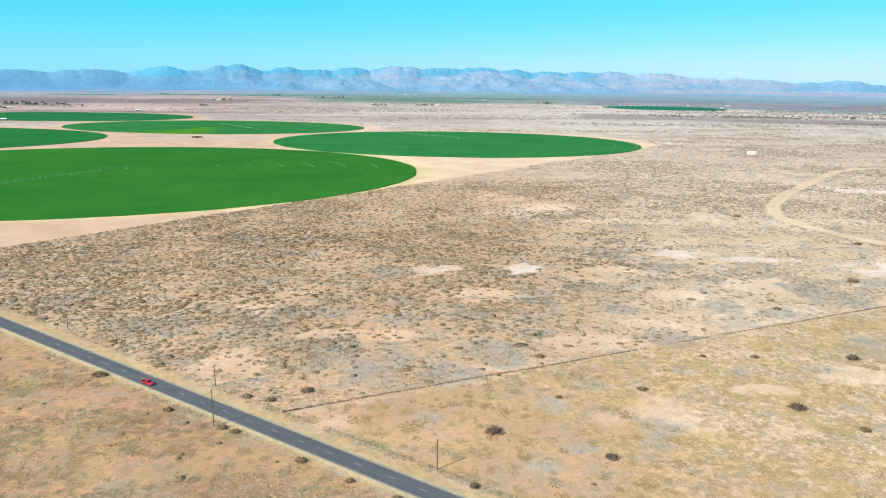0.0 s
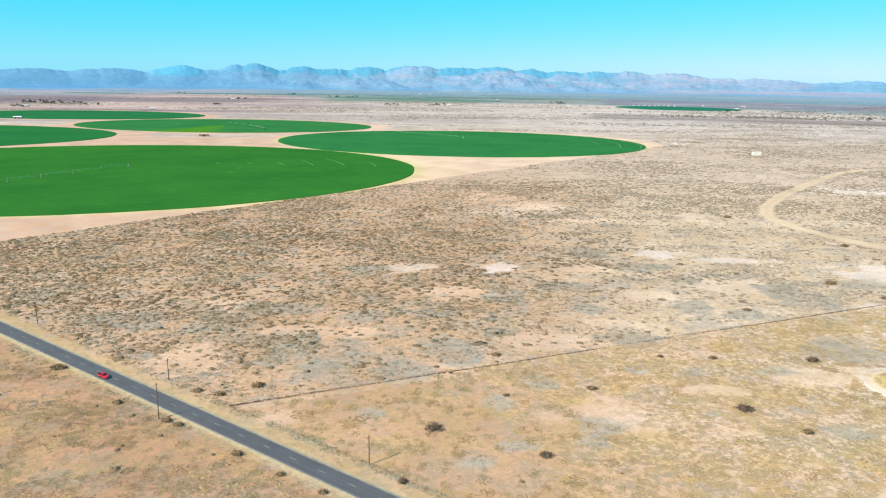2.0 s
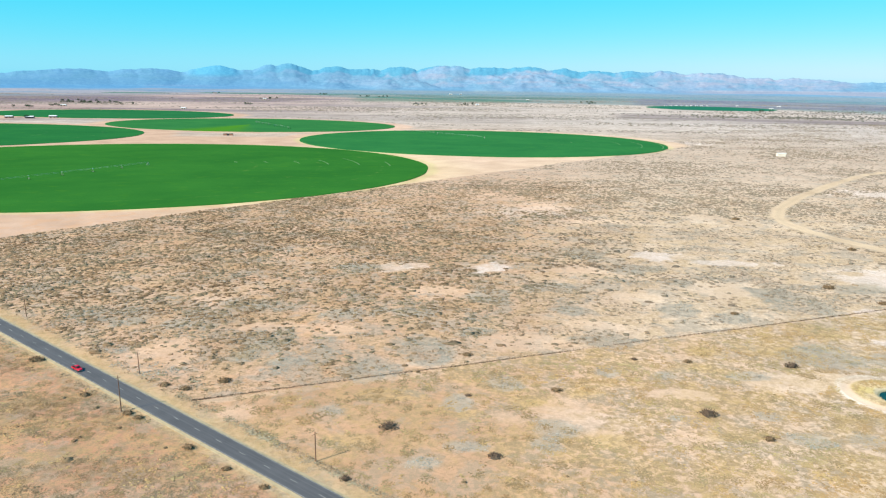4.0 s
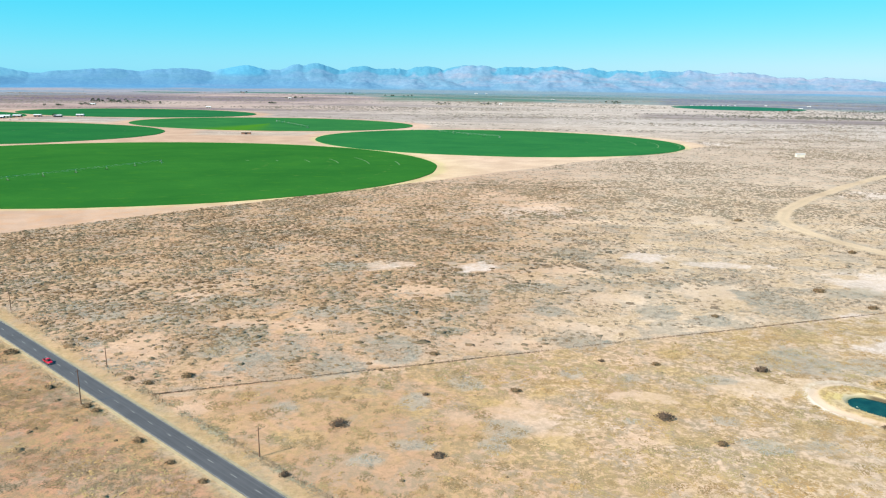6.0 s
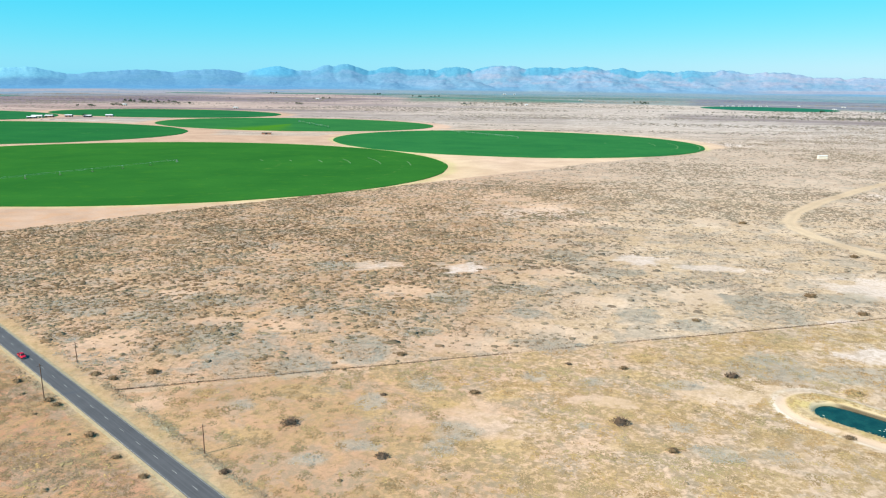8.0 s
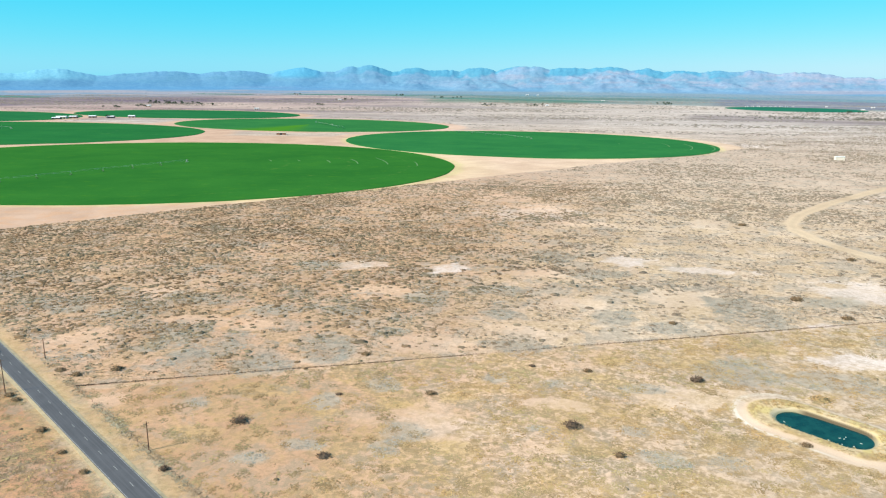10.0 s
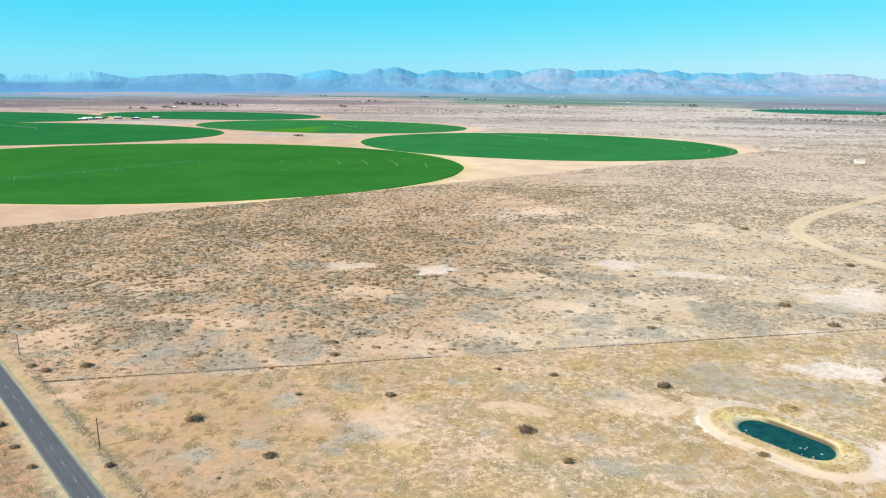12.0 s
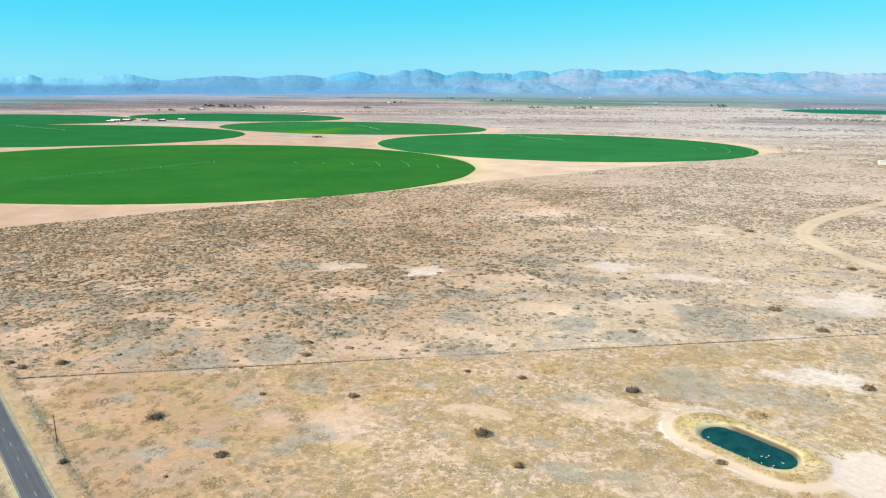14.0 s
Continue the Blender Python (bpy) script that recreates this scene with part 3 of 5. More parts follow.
    c = put(c, ring * ramp(along + wob, -13, -19) * ramp(d, 16.0, 17.8) * 0.55, col(0.58, 0.50, 0.415))
    c = put(c, ramp(d + wob * 0.6, 16.6, 17.2) * ramp(d + wob * 0.6, 18.6, 17.6) * ramp(across, -6, -10) * ramp(along, 14, 4) * 0.7, col(0.60, 0.53, 0.44))
    yard = np.hypot((x - 254) / 19, (y - 237) / 18) + (vnoise(x, y, 12, 57, 4) - 0.5) * 0.5
    c = put(c, ramp(yard, 1.05, 0.90) * ramp(d, 13.2, 14.6) * 0.95, col(0.520, 0.418, 0.352))
    # banks: yellow grass, a pale dry lip, and dark mud under the north-east bank
    c = put(c, ramp(d + (mid - 0.5) * 5, 14.0, 12.4) * (0.45 + 0.45 * ramp(vnoise(x, y, 5, 59, 3), 0.38, 0.60)), col(0.425, 0.335, 0.140))
    d_in = basin_off(x, y)
    c = put(c, ramp(d_in + (mid - 0.5) * 3, 9.4, 8.2) * 0.8, col(0.410, 0.345, 0.235))
    mud = ramp(across + 0.12 * along, -0.5, 2.5) * ramp(along, -14, -8) * ramp(along, 17, 12)
    c = put(c, ramp(d_in + (mid - 0.5) * 0.8, 8.6, 7.9) * mud, col(0.095, 0.075, 0.048))
    c = put(c, ramp(d_in + (mid - 0.5) * 0.6, 8.0, 7.0) * (1 - mud) * 0.8, col(0.150, 0.160, 0.095))
    side = np.abs(road_off(x, y))
    verge = np.where(road_off(x, y) > 0, ramp(side + (mid - 0.5) * 2, 12.5, 9.0), ramp(side + (mid - 0.5) * 3, 9.5, 6.5))
    c = put(c, verge * (0.45 + 0.4 * ramp(side, 7.5, 5.5)), col(0.410, 0.315, 0.190))
    east = ramp(x - 0.15 * y, 20, 200)
    warm = (north * (1 - ramp(x - 0.15 * y, -60, 110)) + west + past * 0.3 * (1 - east)) * ramp(dist, 1000, 500)
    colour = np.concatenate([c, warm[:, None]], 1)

    clear = (1 - bare) * (1 - loop) * np.where(across > 0, ramp(d, 13.5, 15.5), ramp(d, 17, 19.5)) * (1 - 0.8 * ramp(yard, 1.05, 0.90)) * (1 - 0.65 * pans) * (1 - 0.6 * open_soil)
    grass = (past * (0.8 + 0.2 * ramp(big, 0.4, 0.6)) * (1 - 0.45 * ramp(x + 0.3 * (y - 200), 85, 25)) + west * 0.75 + north * 0.45) * clear * ramp(dist, 900, 500)
    grass = np.maximum(grass, 0.8 * ramp(d, 14, 12.5) * ramp(d, 8.5, 9.5))
    grass = np.maximum(grass, 0.5 * ramp(side, 8.5, 5.5))
    grey = (north * 0.6 + past * 0.28 + west * 0.35) * clear * (1 - dull)
    grass = np.maximum(grass * (1 - 0.6 * dull), 0.9 * ochre)
    litter = (north * (0.75 - 0.4 * ramp(x - 0.15 * y, -30, 120)) + past * 0.25 + west * 0.75) * clear * ramp(dist, 3500, 1500)
    cover = np.stack([grass, grey, litter, ramp(dist, 900, 1600) * (1 - bare)], 1)
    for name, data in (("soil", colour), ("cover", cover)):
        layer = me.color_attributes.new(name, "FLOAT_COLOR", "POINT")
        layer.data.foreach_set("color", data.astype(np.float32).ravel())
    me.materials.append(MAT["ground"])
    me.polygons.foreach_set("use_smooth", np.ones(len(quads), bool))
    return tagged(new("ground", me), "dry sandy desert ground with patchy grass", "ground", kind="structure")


def quick_mesh(name, verts, faces):
    """A mesh from arrays of corners and of faces that all have as many corners."""
    me = bpy.data.meshes.new(name)
    k = faces.shape[1]
    me.vertices.add(len(verts))
    me.vertices.foreach_set("co", verts.astype(np.float32).ravel())
    me.loops.add(faces.size)
    me.loops.foreach_set("vertex_index", faces.astype(np.int32).ravel())
    me.polygons.add(len(faces))
    me.polygons.foreach_set("loop_start", np.arange(0, faces.size, k, dtype=np.int32))
    me.update(calc_edges=True)
    return me


build_ground()


# ---- the road ----
def on_road(s, off):
    """The place s metres along the road and off metres to its north-east side."""
    k = ROAD_MID + off
    return ROAD_DIR[0] * s + ROAD_SIDE[0] * k, ROAD_DIR[1] * s + ROAD_SIDE[1] * k


def strip(bm, s0, s1, o0, o1, z0, z1, step=30.0):
    """A flat bar along the road with sides."""
    n = max(1, int(abs(s1 - s0) / step))
    rows = []
    for k in range(n + 1):
        s = s0 + (s1 - s0) * k / n
        rows.append([bm.verts.new((*on_road(s, o), z)) for o, z in ((o0, z0), (o0, z1), (o1, z1), (o1, z0))])
    for a, b in zip(rows, rows[1:]):
        for q in range(3):
            bm.faces.new((a[q], a[q + 1], b[q + 1], b[q]))
    bm.faces.new(rows[0][::-1])
    bm.faces.new(rows[-1])


def build_road():
    bm = bmesh.new()
    strip(bm, -2600, 700, -ROAD_HALF, ROAD_HALF, -0.4, 0.10, 12)
    bmesh.ops.recalc_face_normals(bm, faces=bm.faces)
    road = tagged(part("road", bm, "asphalt"), "grey two-lane asphalt road with worn white lines", "road", kind="structure")
    for side in (-1, 1):
        bm = bmesh.new()
        strip(bm, -2600, 700, side * 3.30, side * 3.42, 0.08, 0.106, 60)
        bmesh.ops.recalc_face_normals(bm, faces=bm.faces)
        part("edge_line", bm, "line", road)
        bm = bmesh.new()
        strip(bm, -2600, 700, side * (ROAD_HALF + 0.01), side * (ROAD_HALF + 1.15), -0.4, 0.07, 12)
        for v in bm.verts:
            if v.co.z > 0 and abs(road_off(v.co.x, v.co.y)) > ROAD_HALF + 0.5:
                k = 0.5 * (noise.noise(v.co * 0.2))
                v.co.x += side * ROAD_SIDE[0] * k
                v.co.y += side * ROAD_SIDE[1] * k
                v.co.z = -0.06
        bmesh.ops.recalc_face_normals(bm, faces=bm.faces)
        part("shoulder", bm, "gravel", road)
    bm = bmesh.new()
    box(bm, 0, 0, 0.08, 3.05, 0.13, 0.026)
    first = part("centre_dash", bm, "line", road)
    turn = math.degrees(math.atan2(ROAD_DIR[1], ROAD_DIR[0]))
    for k in range(60):
        x, y = on_road(-560 + 12.19 * k + 5.2, 0.15)
        ob = first if k == 0 else new("centre_dash", first.data)
        ob.parent = road
        ob.matrix_basis = pose(x, y, 0, 0, 0, turn)


build_road()


# ---- mountains far behind the plain ----
# summits: bearing in degrees, height, half width in degrees
SUMMITS = [
    (-45.4, 109, 1.7), (-43.7, 119, 0.75), (-41.9, 106, 2.1), (-38.5, 122, 1.3), (-37.6, 125, 1.1), (-30.7, 118, 2.5), (-27.0, 115, 1.7), (-25.4, 123, 1.5),
    (-21.0, 144, 1.3), (-18.7, 123, 1.1), (-17.1, 152, 1.1), (-15.9, 160, 1.2), (-12.4, 143, 1.3), (-9.9, 135, 1.7), (-7.3, 151, 1.3), (-4.0, 158, 1.7),
    (-3.0, 159, 1.1), (-0.3, 151, 2.1), (2.5, 160, 1.7), (5.1, 145, 1.7), (7.5, 136, 1.7), (10.5, 135, 1.7), (12.6, 140, 1.3), (15.9, 132, 1.7),
    (19.2, 108, 1.2), (21.5, 107, 1.3), (23.2, 99, 1.7), (26.7, 90, 2.1), (28.4, 98, 1.3),
]


def build_mountains():
    """A skyline ridge with lower massifs standing before it, each a broken cone with its own spurs."""
    az = np.radians(np.arange(-62, 48, 0.10))
    rr = np.concatenate([np.arange(4080, 4400, 24), np.arange(4400, 4800, 10)])
    a, r = np.meshgrid(az, rr)
    x, y = 92 + np.sin(a) * r, 3 + np.cos(a) * r
    deg = np.degrees(a)

    def skyline(d0):
        t = np.full(np.shape(d0), 30.0)
        for b, h, w in SUMMITS:
            d = np.abs(d0 - b) / w
            t = np.maximum(t, 40 + (h - 40) * (0.80 * np.exp(-(d / 3.4) ** 2) + 0.20 * np.exp(-(d / 1.0) ** 2)))
        return t

    top = skyline(deg) + (vnoise(deg * 40, deg * 0, 30, 81, 7) - 0.5) * 18 + (vnoise(deg * 40, deg * 0, 11, 83, 4) - 0.5) * 8 * ramp(deg, -26, -12)
    u = deg * 82.0
    warp_u, warp_r = (vnoise(u, r, 130, 66, 4) - 0.5) * 110, (vnoise(u, r, 130, 76, 4) - 0.5) * 110
    crag = vnoise(u + warp_u, r * 0.8 + warp_r, 40, 71, 5) - 0.5
    climb = np.clip((r - 4420) / (4745 - 4420), 0, 1.0)
    base = skyline(deg + warp_u / 82.0 * 2.2 * (1 - climb))
    gully = vnoise(u + warp_u, r * 0.7 + warp_r, 90, 73, 2) - 0.5
    z = base * climb ** 1.15 + (top - base) * ramp(climb, 0.70, 0.97) + gully * 30 * climb * (1 - climb) * (0.12 + 0.88 * ramp(deg, -26, -8))
    rng = np.random.default_rng(17)
    for k in range(120):
        b = rng.uniform(-61, 47)
        q = rng.uniform(0, 1)
        peak = float(skyline(np.array([b]))[0]) * (0.42 + 0.42 * q) * rng.uniform(0.8, 1.02) * (0.62 + 0.38 * float(ramp(b, -22, -6)))
        wide = peak * rng.uniform(4.0, 7.0)
        du, dr = u + warp_u * 0.6 - b * 82.0, r + warp_r * 0.6 - (4590 + 130 * q)
        turn = np.arctan2(dr, du)
        spurs = 1 + 0.10 * np.sin(turn * rng.integers(4, 7) + rng.uniform(0, 6.28))
        far = np.hypot(du, dr * 1.6) * spurs / wide
        z = np.maximum(z, peak * (1 - far ** 1.15) * (1 + 0.14 * crag))
    z = np.minimum(z, np.maximum(top, 0.0)) + crag * 11 * ramp(z, 10, 60) * (0.15 + 0.85 * ramp(deg, -26, -8))
    foot = 30 * ramp(r, 4080, 4600) - 3 + ramp(deg, 0, 40) * 8 * ramp(r, 4120, 4560)
    z = foot + np.maximum(z - foot, 0)
    nx, ny = len(az), len(rr)
    i, j = np.meshgrid(np.arange(nx - 1), np.arange(ny - 1))
    q = (j * nx + i).ravel()
    me = quick_mesh("mountain_range", np.stack([x.ravel(), y.ravel(), z.ravel()], 1), np.stack([q, q + 1, q + nx + 1, q + nx], 1))

    def tone(c):
        return np.array(c)[None, None]

    def put(c, k, other):
        k = np.clip(k, 0, 1)[..., None]
        return c * (1 - k) + tone(other) * k

    # aerial haze painted into the slopes: bluer in the west, lavender in the east
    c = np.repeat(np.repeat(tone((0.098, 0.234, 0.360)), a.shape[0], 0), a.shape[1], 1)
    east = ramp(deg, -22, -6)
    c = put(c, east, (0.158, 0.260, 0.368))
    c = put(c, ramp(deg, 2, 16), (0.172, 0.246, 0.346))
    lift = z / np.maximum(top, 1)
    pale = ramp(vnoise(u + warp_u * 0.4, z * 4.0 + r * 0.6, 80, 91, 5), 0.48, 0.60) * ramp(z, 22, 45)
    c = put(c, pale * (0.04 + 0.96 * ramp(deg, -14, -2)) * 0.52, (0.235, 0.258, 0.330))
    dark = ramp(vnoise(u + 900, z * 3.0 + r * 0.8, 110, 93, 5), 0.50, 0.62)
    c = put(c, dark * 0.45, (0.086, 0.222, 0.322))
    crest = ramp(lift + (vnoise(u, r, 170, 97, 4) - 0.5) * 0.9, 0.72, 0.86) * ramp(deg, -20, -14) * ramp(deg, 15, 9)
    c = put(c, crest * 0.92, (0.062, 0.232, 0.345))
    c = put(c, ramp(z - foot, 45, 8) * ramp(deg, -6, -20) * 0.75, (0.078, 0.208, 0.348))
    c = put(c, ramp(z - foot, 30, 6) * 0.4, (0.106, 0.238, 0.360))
    # higher ranges farther back, their haze painted as a paler cyan
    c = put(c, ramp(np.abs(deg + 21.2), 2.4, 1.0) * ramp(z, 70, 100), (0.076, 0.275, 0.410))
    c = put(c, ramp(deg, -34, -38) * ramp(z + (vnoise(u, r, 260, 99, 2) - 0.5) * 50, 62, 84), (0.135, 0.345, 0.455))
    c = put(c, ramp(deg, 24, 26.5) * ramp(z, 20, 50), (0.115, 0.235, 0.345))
    # the long fan of gravel at their feet, with blue haze painted over it
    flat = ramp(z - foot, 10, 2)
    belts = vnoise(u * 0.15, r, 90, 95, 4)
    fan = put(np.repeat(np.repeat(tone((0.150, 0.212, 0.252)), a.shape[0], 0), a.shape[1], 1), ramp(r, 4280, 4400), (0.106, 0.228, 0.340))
    # towards the west the tan plain runs on over the fan, painted haze behind it
    west_fan = ramp(deg, -12, -22)
    fan = put(fan, west_fan * ramp(r + (belts - 0.5) * 160, 4400, 4330) * 0.9, (0.235, 0.232, 0.262))
    fan = put(fan, west_fan * ramp(r + (belts - 0.5) * 160, 4400, 4330) * ramp(belts, 0.50, 0.58) * 0.8, (0.125, 0.200, 0.255))
    fan = put(fan, west_fan * ramp(r + (belts - 0.5) * 160, 4350, 4420) * 0.9, (0.080, 0.210, 0.348))
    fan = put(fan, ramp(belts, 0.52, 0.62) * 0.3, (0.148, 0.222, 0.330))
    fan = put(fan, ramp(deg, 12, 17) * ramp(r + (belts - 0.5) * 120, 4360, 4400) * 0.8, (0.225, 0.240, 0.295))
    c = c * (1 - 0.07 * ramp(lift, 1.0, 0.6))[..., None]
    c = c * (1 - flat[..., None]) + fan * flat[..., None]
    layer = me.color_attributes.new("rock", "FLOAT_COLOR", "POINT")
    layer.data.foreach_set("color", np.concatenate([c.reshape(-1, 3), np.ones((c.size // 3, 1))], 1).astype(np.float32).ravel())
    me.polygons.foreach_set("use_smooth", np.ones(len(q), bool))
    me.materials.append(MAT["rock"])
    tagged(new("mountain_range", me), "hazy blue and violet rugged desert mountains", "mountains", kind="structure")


build_mountains()


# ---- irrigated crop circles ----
# farther circles are multiplied bluer: distance haze painted into the crop
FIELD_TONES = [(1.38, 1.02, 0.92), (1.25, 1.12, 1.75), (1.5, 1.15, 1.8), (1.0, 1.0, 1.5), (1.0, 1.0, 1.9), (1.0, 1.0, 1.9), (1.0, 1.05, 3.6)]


def build_field(k, f):
    bm = bmesh.new()
    n = 160
    rim = [1.0 + 0.0035 * noise.noise(Vector((math.cos(2 * math.pi * i / n) * 6 + k, math.sin(2 * math.pi * i / n) * 6, 0))) for i in range(n)]
    rings = []
    for q, z in ((1.0, -0.3), (0.9985, 0.55), (0.66, 0.6), (0.33, 0.6)):
        rings.append([bm.verts.new((q * rim[i] * math.cos(2 * math.pi * i / n), q * rim[i] * math.sin(2 * math.pi * i / n), z)) for i in range(n)])
    for a, b in zip(rings, rings[1:]):
        for i in range(n):
            bm.faces.new((a[i], a[(i + 1) % n], b[(i + 1) % n], b[i]))
    bm.faces.new(rings[-1])
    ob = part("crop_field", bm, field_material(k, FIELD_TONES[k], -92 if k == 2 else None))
    ob.matrix_world = Matrix.Translation((f[0], f[1], 0)) @ pose(0, 0, 0, 0, 0, f[4]) @ Matrix.Diagonal((f[2], f[3], 1, 1))
    return tagged(ob, "round irrigated crop field, dense and deep green", "crop field", "irrigated crop circles")


fields = [build_field(k, f) for k, f in enumerate(FIELDS)]


def wheel_rut(field, r, a0, a1):
    """A short arc of a wheel's track, its pale colour standing in for sun glint."""
    bm = bmesh.new()
    rows = []
    for a in np.linspace(radians(a0), radians(a1), 13):
        rows.append([bm.verts.new((q * math.cos(a), q * math.sin(a), z)) for q, z in ((r - 0.0018, 0.60), (r - 0.0008, 0.66), (r + 0.0008, 0.66), (r + 0.0018, 0.60))])
    for p, q in zip(rows, rows[1:]):
        for i in range(3):
            bm.faces.new((p[i], p[i + 1], q[i + 1], q[i]))
    part("wheel_rut", bm, "rut", field)


# pale green that paints the sun's glint along the wheel tracks
MAT["rut"] = simple("rut_glint", (0.085, 0.170, 0.060), 0.95, vary=0.25, scale=20.0)
for r, a0, a1 in ((0.41, 23, 28), (0.50, 18, 23), (0.595, 12, 21), (0.685, 8, 22), (0.783, 6, 24), (0.88, 3, 12)):
    wheel_rut(fields[0], r, a0, a1)
for r, a0, a1 in ((0.508, 9, 14), (0.755, 0, 18), (0.868, -11, 18), (0.975, -12, 12)):
    wheel_rut(fields[1], r, a0, a1)


def irrigator(x, y, turn, spans, step, label):
    """A centre-pivot sprinkler: the middle tower and arched trussed pipes on wheeled towers."""
    ob = empty("centre_pivot_irrigator", pose(x, y, 0.5, 0, 0, turn), label, "irrigation machine", "centre pivot irrigators")
    bm = bmesh.new()
    for sx, sy in ((1, 1), (1, -1), (-1, 1), (-1, -1)):
        rod(bm, (1.6 * sx, 1.6 * sy, 0), (0.35 * sx, 0.35 * sy, 4.2), 0.07)
    for z in (1.5, 3.0):
        w = 1.6 - 1.25 * z / 4.2
        for p, q in (((w, w), (w, -w)), ((w, -w), (-w, -w)), ((-w, -w), (-w, w)), ((-w, w), (w, w))):
            rod(bm, (*p, z), (*q, z), 0.07)
    rod(bm, (0, 0, 0), (0, 0, 4.8), 0.12)
    part("pivot_tower", bm, "steel", ob)
    span_data = tower_data = None
    for k in range(spans):
        if span_data is None:
            bm = bmesh.new()
            arch = [(step * q / 8, 0, 3.9 + 0.5 * math.sin(math.pi * q / 8)) for q in range(9)]
            for p, q in zip(arch, arch[1:]):
                rod(bm, p, q, 0.065)
            for q in range(1, 8):
                x0, _, z0 = arch[q]
                for s in (-1, 1):
                    rod(bm, (x0, 0, z0), (x0, 0.9 * s, z0 - 1.2), 0.025, sides=4)
                    if q < 7:
                        rod(bm, (x0, 0.9 * s, z0 - 1.2), (arch[q + 1][0], 0.9 * s, arch[q + 1][2] - 1.2), 0.022, sides=4)
            span_data = part("span_pipe", bm, "zinc", ob)
            bm = bmesh.new()
            for s in (-1, 1):
                rod(bm, (0, 2.0 * s, 0.7), (0, 0.15 * s, 3.9), 0.055)
                rod(bm, (0.2, 1.1 * s, 2.3), (-0.2, -1.1 * s, 2.3), 0.05)
            rod(bm, (0, -2.1, 0.7), (0, 2.1, 0.7), 0.12)
            tower_data = part("wheeled_tower", bm, "steel", ob)
            tower_data.matrix_basis = pose(step, 0, 0)
            bm = bmesh.new()
            bmesh.ops.create_cone(bm, cap_ends=True, segments=14, radius1=0.62, radius2=0.62, depth=0.35, matrix=pose(0, 0, 0, 0, 90, 0))
            bmesh.ops.bevel(bm, geom=[e for e in bm.edges if e.calc_face_angle(0) > 1], offset=0.08, segments=2, affect="EDGES")
            wheel = part("wheel", bm, "rubber", tower_data)
            wheel.matrix_basis = pose(0, -2.1, 0.62)
            bm = bmesh.new()
            box(bm, 0, 0, 3.75, 1.3, 0.6, 0.45, 0.06)
            control = part("control_box", bm, "brightzinc", tower_data)
            other = new("wheel", wheel.data)
            other.parent = tower_data
            other.matrix_basis = pose(0, 2.1, 0.62)
            continue
        a, b = new("span_pipe", span_data.data), new("wheeled_tower", tower_data.data)
        a.parent = b.parent = ob
        a.matrix_basis, b.matrix_basis = pose(step * k, 0, 0), pose(step * (k + 1), 0, 0)
        for side in (-2.1, 2.1):
            other = new("wheel", wheel.data)
            other.parent = b
            other.matrix_basis = pose(0, side, 0.62)
        new("control_box", control.data).parent = b
    return ob


irrigator(-363, 861, 242.5, 8, 37.0, "long galvanised sprinkler arm across a green crop circle")
irrigator(49, 1312, 142.0, 6, 38.0, "galvanised sprinkler arm on wheeled towers over the crop")
irrigator(-468, 1616, -52.0, 5, 38.0, "galvanised sprinkler arm crossing a far crop circle")
irrigator(-990, 1287, 158.0, 7, 38.0, "galvanised sprinkler arm on wheels, far field")


# ---- growth ----
RNG = np.random.default_rng(7)


def clump(rng, tris, size, flat, spike=0.35):
    """Small leaf sprays set in a low dome: corners of loose triangles, about 1 wide each way."""
    out = np.zeros((tris, 3, 3))
    for k in range(tris):
        a, r = rng.uniform(0, 2 * math.pi), math.sqrt(rng.uniform(0, 1)) * 0.5
        top = math.sqrt(max(0.02, 1 - (r / 0.52) ** 2))
        mid = np.array((math.cos(a) * r, math.sin(a) * r, flat * top * rng.uniform(0.25, 1.0)))
        u, v = rng.normal(size=3), rng.normal(size=3)
        u /= np.linalg.norm(u)
        v -= u * (u @ v)
        v /= np.linalg.norm(v)
        s = size * rng.uniform(0.6, 1.3)
        out[k] = mid + np.array([u * s, (-0.5 * u + 0.87 * v) * s, (-0.5 * u - 0.87 * v) * s])
        if rng.uniform() < spike:
            out[k, 0] += np.array((math.cos(a) * 0.12, math.sin(a) * 0.12, flat * 0.35))
    out[..., 2] = np.maximum(out[..., 2], -0.02)
    return out


def tuft(rng, tris, size, flat):
    """A loose low clump as corners and faces."""
    v = clump(rng, tris, size, flat).reshape(-1, 3)
    return v, np.arange(len(v)).reshape(-1, 3)


